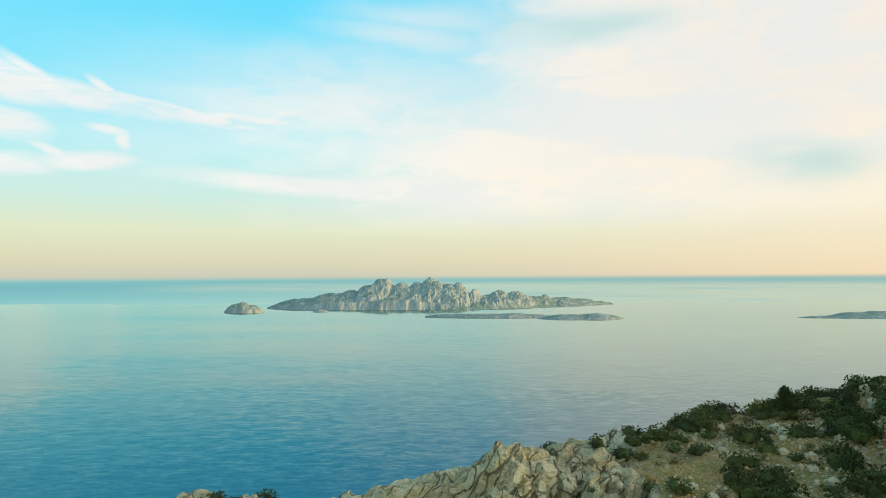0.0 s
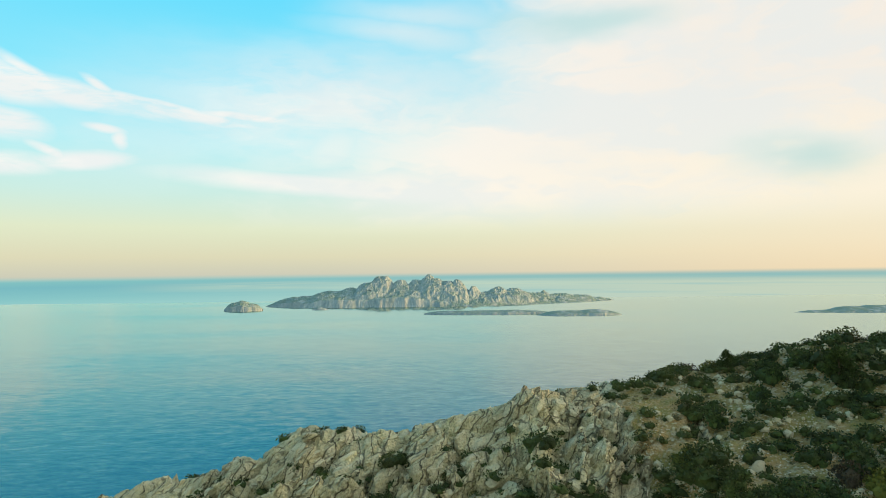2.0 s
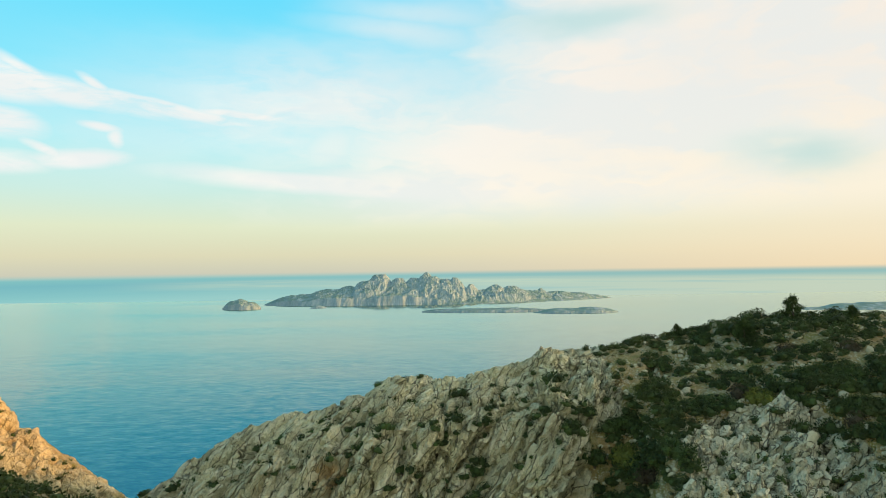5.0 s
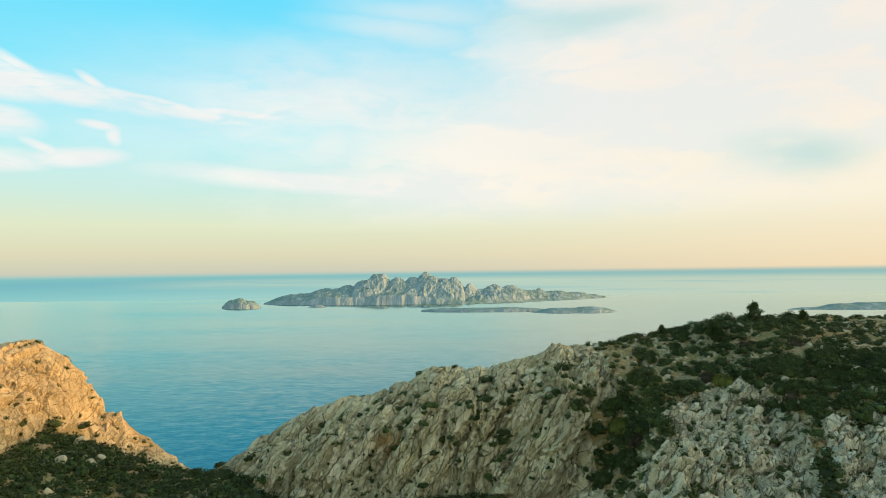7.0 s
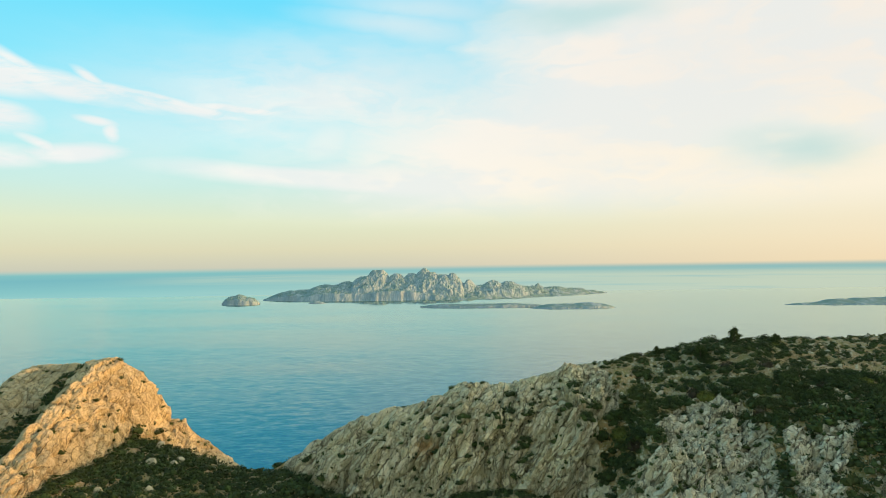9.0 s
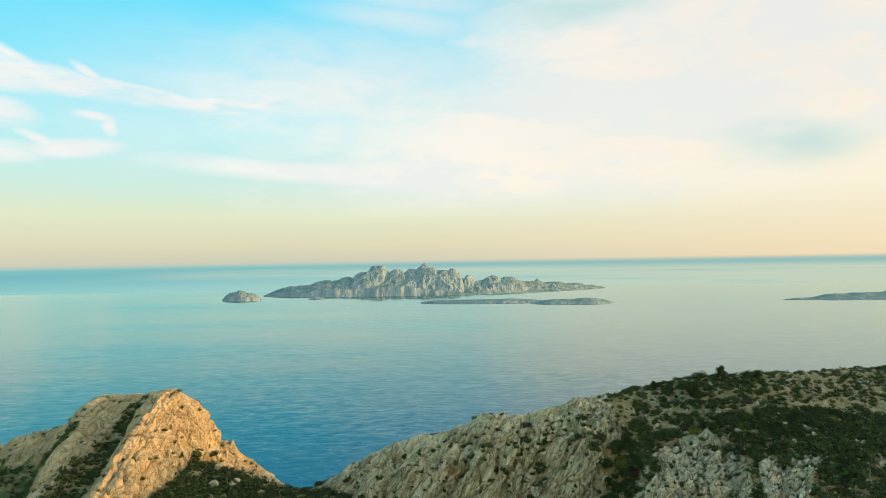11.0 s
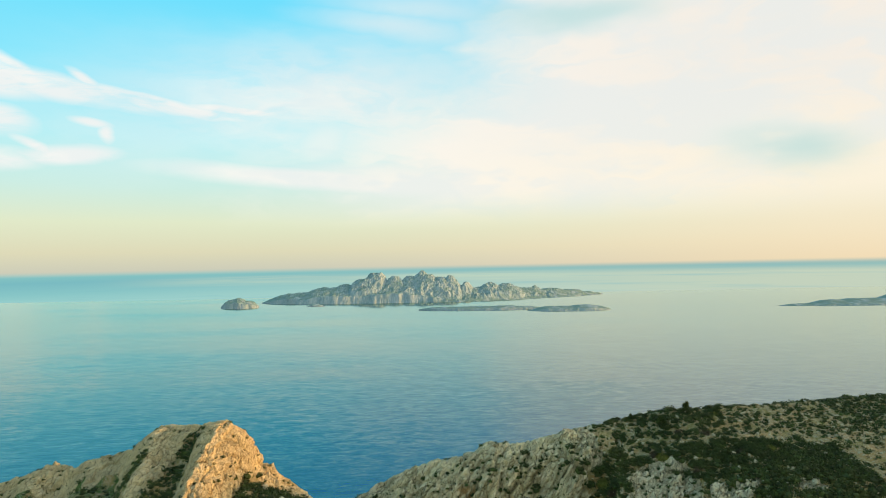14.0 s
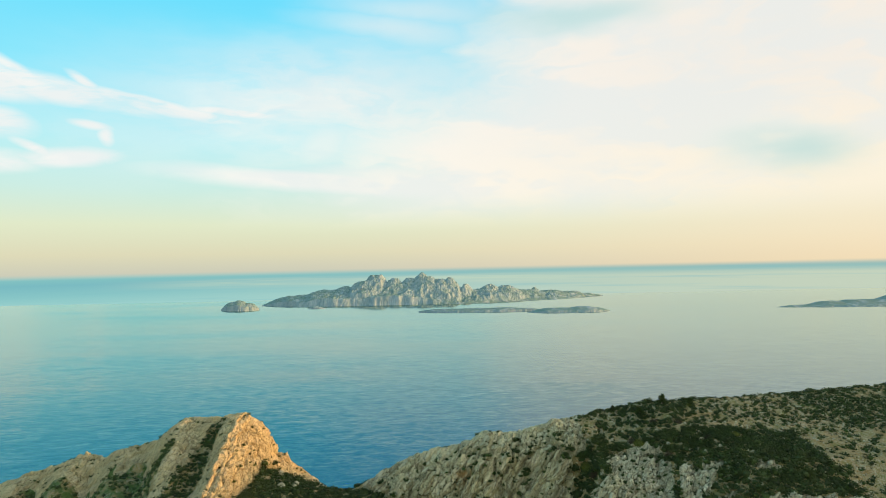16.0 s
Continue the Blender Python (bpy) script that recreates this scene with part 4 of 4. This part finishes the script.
    # gullies of the cliff, filled with scrub from the foot upwards
    for x0, y0, x1, y1, k in ((-3.2, 18.4, -1.6, 19.3, 10), (-1.2, 17.4, 0.8, 18.3, 12), (-7.2, 18.9, -5.4, 20.3, 10), (-9.4, 19.6, -8.0, 21.0, 8), (-13.5, 20.2, -12.5, 21.2, 5), (1.2, 17.4, 4.6, 18.9, 26)):
        for _ in range(k):
            w = rng.random()
            spots.append((x0 + (x1 - x0) * w + rng.normal(0, 0.35), y0 + (y1 - y0) * w + rng.normal(0, 0.3), rng.uniform(0.35, 0.8)))
    return spots


def build_shrubs():
    spots = scatter_shrubs()
    rng = np.random.default_rng(9)
    hero = sorted((s for s in spots if -17 < s[0] < 27 and 9 < s[1] < 31), key=lambda s: -s[2] - 2 * (math.hypot(s[0] - 5.2, s[1] - 19.5) < 0.5))[:290]
    chosen = set(hero)
    kinds = [mesh_of("foliage", *bush(100 + k, 780, flat=0.74 + 0.04 * k, lumps=5 + k % 3), M_BRIGHT if k == 5 else M_BROWN if k == 6 else M_LEAF) for k in range(7)]
    stems = [stem_mesh(200 + k) for k in range(3)]
    for j, (x, y, rad) in enumerate(hero):
        z = ZAT.get((x, y, rad)) or ground_at(x, y)[0].z
        base = new("shrub")
        base.empty_display_size = 0.2
        k = 5 if rng.random() < 0.04 or math.hypot(x - 5.2, y - 19.5) < 0.5 else 6 if rng.random() < 0.06 else int(rng.integers(0, 5))
        part("foliage", kinds[k], base)
        part("stem", stems[j % 3], base, "short grey woody stems")
        base.matrix_basis = Matrix.LocRotScale((x, y, z - (0.4 if (x, y, rad) in ZAT else 0.27) * rad), Euler((rng.uniform(-0.15, 0.15), rng.uniform(-0.15, 0.15), rng.uniform(0, 6.28))),
                                               (rad, rad * rng.uniform(0.85, 1.15), rad * rng.uniform(0.85, 1.2) * (1.2 if (x, y, rad) in ZAT else 1)))
        text = ("bright yellow green low shrub growing on stony soil" if k == 5 else
                "half withered grey brown shrub on stony ground" if k == 6 else
                "small dark green shrub rooted in a limestone crack" if rad < 0.45 else
                "large dark green evergreen shrub in dense scrub" if rad > 0.95 else "rounded dark green evergreen shrub on stony ground")
        tagged(base, text, "shrub", "shrubs on the headland")
    protos = [bush(300 + k, 96, True, 0.25, 0.09, 0.78, 4) for k in range(8)]
    fine = [bush(320 + k, 180, True, 0.18, 0.062, 0.78, 5) for k in range(6)]
    tiny = [bush(340 + k, 36, True, 0.4, 0.13, 0.75, 1) for k in range(4)]
    V, F, k = [], [], 0
    for x, y, rad in spots:
        if (x, y, rad) in chosen:
            continue
        z = ZAT.get((x, y, rad)) or ground_at(x, y)[0].z
        v, f = fine[rng.integers(0, 6)] if rad > 0.25 and -16 < x < 14 and y > 11 else protos[rng.integers(0, 8)] if rad > 0.42 and -62 < x < 38 and y > -7 else tiny[rng.integers(0, 4)]
        a = rng.uniform(0, 6.28)
        c, s = math.cos(a), math.sin(a)
        r = rad * np.array([rng.uniform(0.9, 1.15), rng.uniform(0.9, 1.15), rng.uniform(0.8, 1.15) * (1.25 if (x, y, rad) in ZAT else 1)])
        v = np.stack([v[:, 0] * c - v[:, 1] * s, v[:, 0] * s + v[:, 1] * c, v[:, 2]], -1) * r + (x, y, z - (0.4 if (x, y, rad) in ZAT else 0.2) * rad)
        V.append(v), F.append(f + k)
        k += len(v)
    ob = new("scrub", mesh_of("scrub", np.concatenate(V), np.concatenate(F), M_LEAF))
    tagged(ob, "dense dark green garrigue scrub covering soil and rock cracks", "scrub", kind="stuff")


def build_tufts():
    """Dry grass and low grey-green tufts on the stony soil."""
    rng = np.random.default_rng(21)
    protos = [bush(380 + k, 22, True, 0.7, 0.1, 0.6, 1) for k in range(5)]
    V, F, k, made = [], [], 0, 0
    while made < 1600:
        x, y = rng.uniform(2, 60), rng.uniform(-3, 32)
        g, r, _ = zone_rock(x, y)
        made += 0.1
        if r > 0.7 or y > main_crest(x)[0] + 2:
            continue
        made += 0.9
        v, f = protos[int(made) % 5]
        a, rad = rng.uniform(0, 6.28), rng.uniform(0.12, 0.34)
        c, s = math.cos(a), math.sin(a)
        v = np.stack([v[:, 0] * c - v[:, 1] * s, v[:, 0] * s + v[:, 1] * c, v[:, 2]], -1) * rad + (x, y, g[2] - 0.02)
        V.append(v), F.append(f + k)
        k += len(v)
    ob = new("dry_grass", mesh_of("dry_grass", np.concatenate(V), np.concatenate(F), M_DRY))
    tagged(ob, "dry straw coloured grass tufts on stony ochre soil", "grass", kind="stuff")


def build_pine(x, y, tall, seed):
    """A young pine: a leaning tapered trunk, whorls of limbs and tufts of needles round each limb's end."""
    rng = np.random.default_rng(seed)
    p, _ = ground_at(x, y)
    base = new("young_pine")
    base.empty_display_size = 0.3
    zs = np.linspace(-0.1, tall, 7)
    pts = [(0.05 * tall * math.sin(2 * z / tall), 0.04 * tall * math.sin(1.3 * z / tall), z) for z in zs]
    part("trunk", mesh_of("trunk", *tube(pts, np.linspace(0.045 * tall, 0.006 * tall, 7), 7), M_BARK), base)
    LV, LF, lk, CV, CF, ck = [], [], 0, [], [], 0
    for h in np.linspace(0.18, 0.97, 11):
        for _ in range(5 if h < 0.85 else 3):
            a, reach = rng.uniform(0, 6.28), tall * (0.52 * (1 - h) ** 0.7 + 0.06) * rng.uniform(0.7, 1.15)
            o = np.array([0.05 * tall * math.sin(2 * h), 0.04 * tall * math.sin(1.3 * h), h * tall])
            e = o + reach * np.array([math.cos(a), math.sin(a), 0.35])
            v, f = tube([tuple(o), tuple((o + e) / 2 + (0, 0, -0.02 * tall)), tuple(e)], [0.012 * tall, 0.008 * tall, 0.004 * tall], 4)
            LV.append(v), LF.append(f + lk)
            lk += len(v)
            m = 46
            w = rng.uniform(0.35, 1.05, (m, 1))
            pos = o + (e - o) * w + rng.normal(0, 0.055 * tall, (m, 3))
            v, f = leaf_cards(rng, pos, np.tile((e - o) / reach + (0, 0, 0.6), (m, 1)), 0.085 * tall, 0.02 * tall)
            CV.append(v), CF.append(f + ck)
            ck += len(v)
    part("limbs", mesh_of("limbs", np.concatenate(LV), np.concatenate(LF), M_BARK), base)
    part("crown", mesh_of("crown", np.concatenate(CV), np.concatenate(CF), M_PINE), base)
    base.matrix_basis = pose(x, y, p.z, 0, 0, rng.uniform(0, 360))
    tagged(base, "young green pine with a pointed crown above the scrub", "pine", "young pines on the ridge")


def stone(seed, cuts=ICO1):
    rng = np.random.default_rng(seed)
    v, f = cuts
    q = v * (1 + 0.25 * vnoise(v * 1.7 + seed, seed)[:, None])
    for _ in range(7):
        d = rng.normal(0, 1, 3)
        d /= np.linalg.norm(d)
        over = np.maximum(q @ d - rng.uniform(0.55, 0.8), 0)
        q = q - over[:, None] * d
    return q * rng.uniform(0.7, 1.2, 3) * (1, 1, 0.75), f


def build_stones():
    rng = np.random.default_rng(15)
    kinds = [mesh_of("boulder", *stone(500 + k, ICO2), M_STONE) for k in range(7)]
    made = 0
    while made < 95:
        x, y = (rng.uniform(2, 40), rng.uniform(0, 29)) if made < 75 else (rng.uniform(-50, -20), rng.uniform(12, 32))
        g, r, _ = zone_rock(x, y)
        if r > 0.85:
            continue
        p, _ = ground_at(x, y)
        rad = (rng.uniform(0.16, 0.36) if made < 75 else rng.uniform(0.25, 0.65)) * (1.5 if rng.random() < 0.12 else 1)
        ob = new("boulder", kinds[made % 7])
        ob.matrix_basis = Matrix.LocRotScale((x, y, p.z + 0.05 * rad), Euler(rng.uniform(0, 6.28, 3)), (rad, rad, rad))
        tagged(ob, "pale grey limestone boulder lying among low scrub", "boulder", "boulders on the headland")
        made += 1
    protos = [stone(600 + k) for k in range(6)]
    V, F, k, made = [], [], 0, 0
    while made < 8000:
        x, y = rng.uniform(1, 62), rng.uniform(-4, 33)
        g, r, _ = zone_rock(x, y)
        if r > 0.9 or y > main_crest(x)[0] + 2 or fbm(np.array([[x * 0.2, y * 0.2, 9.0]]), 2, 91)[0] < -0.35:
            made += 0.2
            continue
        rad = 0.06 + 0.22 * rng.random() ** 3
        v, f = protos[int(made) % 6]
        a = rng.uniform(0, 6.28)
        c, s = math.cos(a), math.sin(a)
        v = np.stack([v[:, 0] * c - v[:, 1] * s, v[:, 0] * s + v[:, 1] * c, v[:, 2]], -1) * rad + (x, y, g[2] - 0.1 * rad)
        V.append(v), F.append(f + k)
        k += len(v)
        made += 1
    ob = new("rubble", mesh_of("rubble", np.concatenate(V), np.concatenate(F), M_STONE))
    tagged(ob, "scattered pale limestone rubble on ochre soil", "rubble", kind="stuff")


def block_shape(seed, cuts):
    """A weathered limestone block: a rounded box, dented and cut by a few flat breaks."""
    rng = np.random.default_rng(seed)
    v, f = cuts
    q = np.sign(v) * np.abs(v) ** rng.uniform(0.38, 0.6)
    q = q * (1 + 0.16 * fbm(v * 1.6 + seed, 2, seed))[:, None]
    for _ in range(5):
        d = rng.normal(0, 1, 3)
        d /= np.linalg.norm(d)
        q = q - np.maximum(q @ d - rng.uniform(0.5, 0.85), 0)[:, None] * d
    return q, f


def rock_area():
    """The surface of bare rock round each point of the land, for scattering on it."""
    nx, ny = GRID_N
    P = GP.reshape(ny, nx, 3)
    a = np.zeros((ny, nx))
    a[:-1, :-1] = np.linalg.norm(np.cross(P[:-1, 1:] - P[:-1, :-1], P[1:, :-1] - P[:-1, :-1]), axis=2)
    x, y = GP[:, 0], GP[:, 1]
    a = a.ravel() * np.clip(GROCK - 0.35, 0, 1)
    return a * (x > -94) * (x < 48) * (y > -4) * (y < 49) * (y < np.where(x < -44, rock_crest(x)[0], main_crest(x)[0]) + 0.6)


def lay_block(rng, i, size):
    """The placing of a block at the land's point i, along the bedding: its axes as columns, and its centre."""
    p, n = GP[i], GNORMAL[i]
    lean = np.array([0.52, 0.1, 0.85]) if p[0] > -44 else np.array([0.22, 0.1, 0.97])
    lean = lean + rng.normal(0, 0.16, 3)
    t = lean - n * (lean @ n)
    t /= np.linalg.norm(t) + 1e-9
    b = np.cross(n, t)
    tilt = rng.normal(0, 0.22, 2)
    n2 = n + t * tilt[0] + b * tilt[1]
    n2 /= np.linalg.norm(n2)
    t2 = t - n2 * (t @ n2)
    t2 /= np.linalg.norm(t2)
    b2 = np.cross(n2, t2)
    s = size * np.array([rng.uniform(1.0, 2.6), rng.uniform(0.6, 1.0), rng.uniform(0.4, 0.8)]) * 0.62
    return np.stack([t2 * s[0], b2 * s[1], n2 * s[2]], 1), p - n * s[2] * rng.uniform(0.45, 0.95)


def build_blocks(count=3600, small=4500):
    """Broken blocks that crust the bare rock: the large ones nearest the way as pieces, the rest joined."""
    rng = np.random.default_rng(33)
    area, x, y = rock_area(), GP[:, 0], GP[:, 1]
    shapes = [block_shape(700 + k, ICO2) for k in range(20)]
    chips = [block_shape(760 + k, ICO1) for k in range(20)]
    meshes = [mesh_of("rock_block", v, f, M_BLOCK) for v, f in shapes]
    V, F, k = [], [], 0
    wgt = area * np.where(x < -44, 0.12, np.where((x > 3) & (y < 17), 2.0, 0.7))
    pick = rng.choice(len(wgt), count, p=wgt / wgt.sum())
    sizes = np.exp(rng.normal(math.log(0.23), 0.5, count)).clip(0.11, 0.8)
    near = set(int(i) for i in [i for i in np.argsort(-sizes) if -14 < x[pick[i]] < 17 and 4 < y[pick[i]] < 27][:290])
    for i in range(count):
        m, c = lay_block(rng, pick[i], sizes[i])
        j = int(rng.integers(0, 20))
        if i in near:
            ob = part("rock_block", meshes[j], GROUND)
            ob.matrix_basis = Matrix(((*m[0], c[0]), (*m[1], c[1]), (*m[2], c[2]), (0, 0, 0, 1)))
        else:
            V.append(shapes[j][0] @ m.T + c), F.append(shapes[j][1] + k)
            k += len(shapes[j][0])
    # smaller broken bits, thick in patches along the cliff and on the domes
    wgt = area * np.where(x < -44, 0.0, np.where(x > 3, 1.6, 1.0)) * (0.15 + sstep(-0.1, 0.35, fbm(GP * 0.28, 3, 97)))
    for i in rng.choice(len(wgt), small, p=wgt / wgt.sum()):
        m, c = lay_block(rng, i, 0.1 + 0.2 * rng.random() ** 2)
        v, f = chips[int(rng.integers(0, 20))]
        V.append(v @ m.T + c), F.append(f + k)
        k += len(v)
    ob = part("rock_blocks", mesh_of("rock_blocks", np.concatenate(V), np.concatenate(F), M_BLOCK), GROUND, "crust of broken pale limestone blocks")
    tagged(ob, kind="stuff")


build_shrubs()
for _x, _y, _h, _s in ((18.4, 24.6, 1.7, 1), (13.6, 22.6, 1.5, 2), (23.5, 25.5, 1.2, 3), (10.4, 27.4, 1.0, 4)):
    build_pine(_x, _y, _h, _s)
build_tufts()
build_stones()
build_blocks()
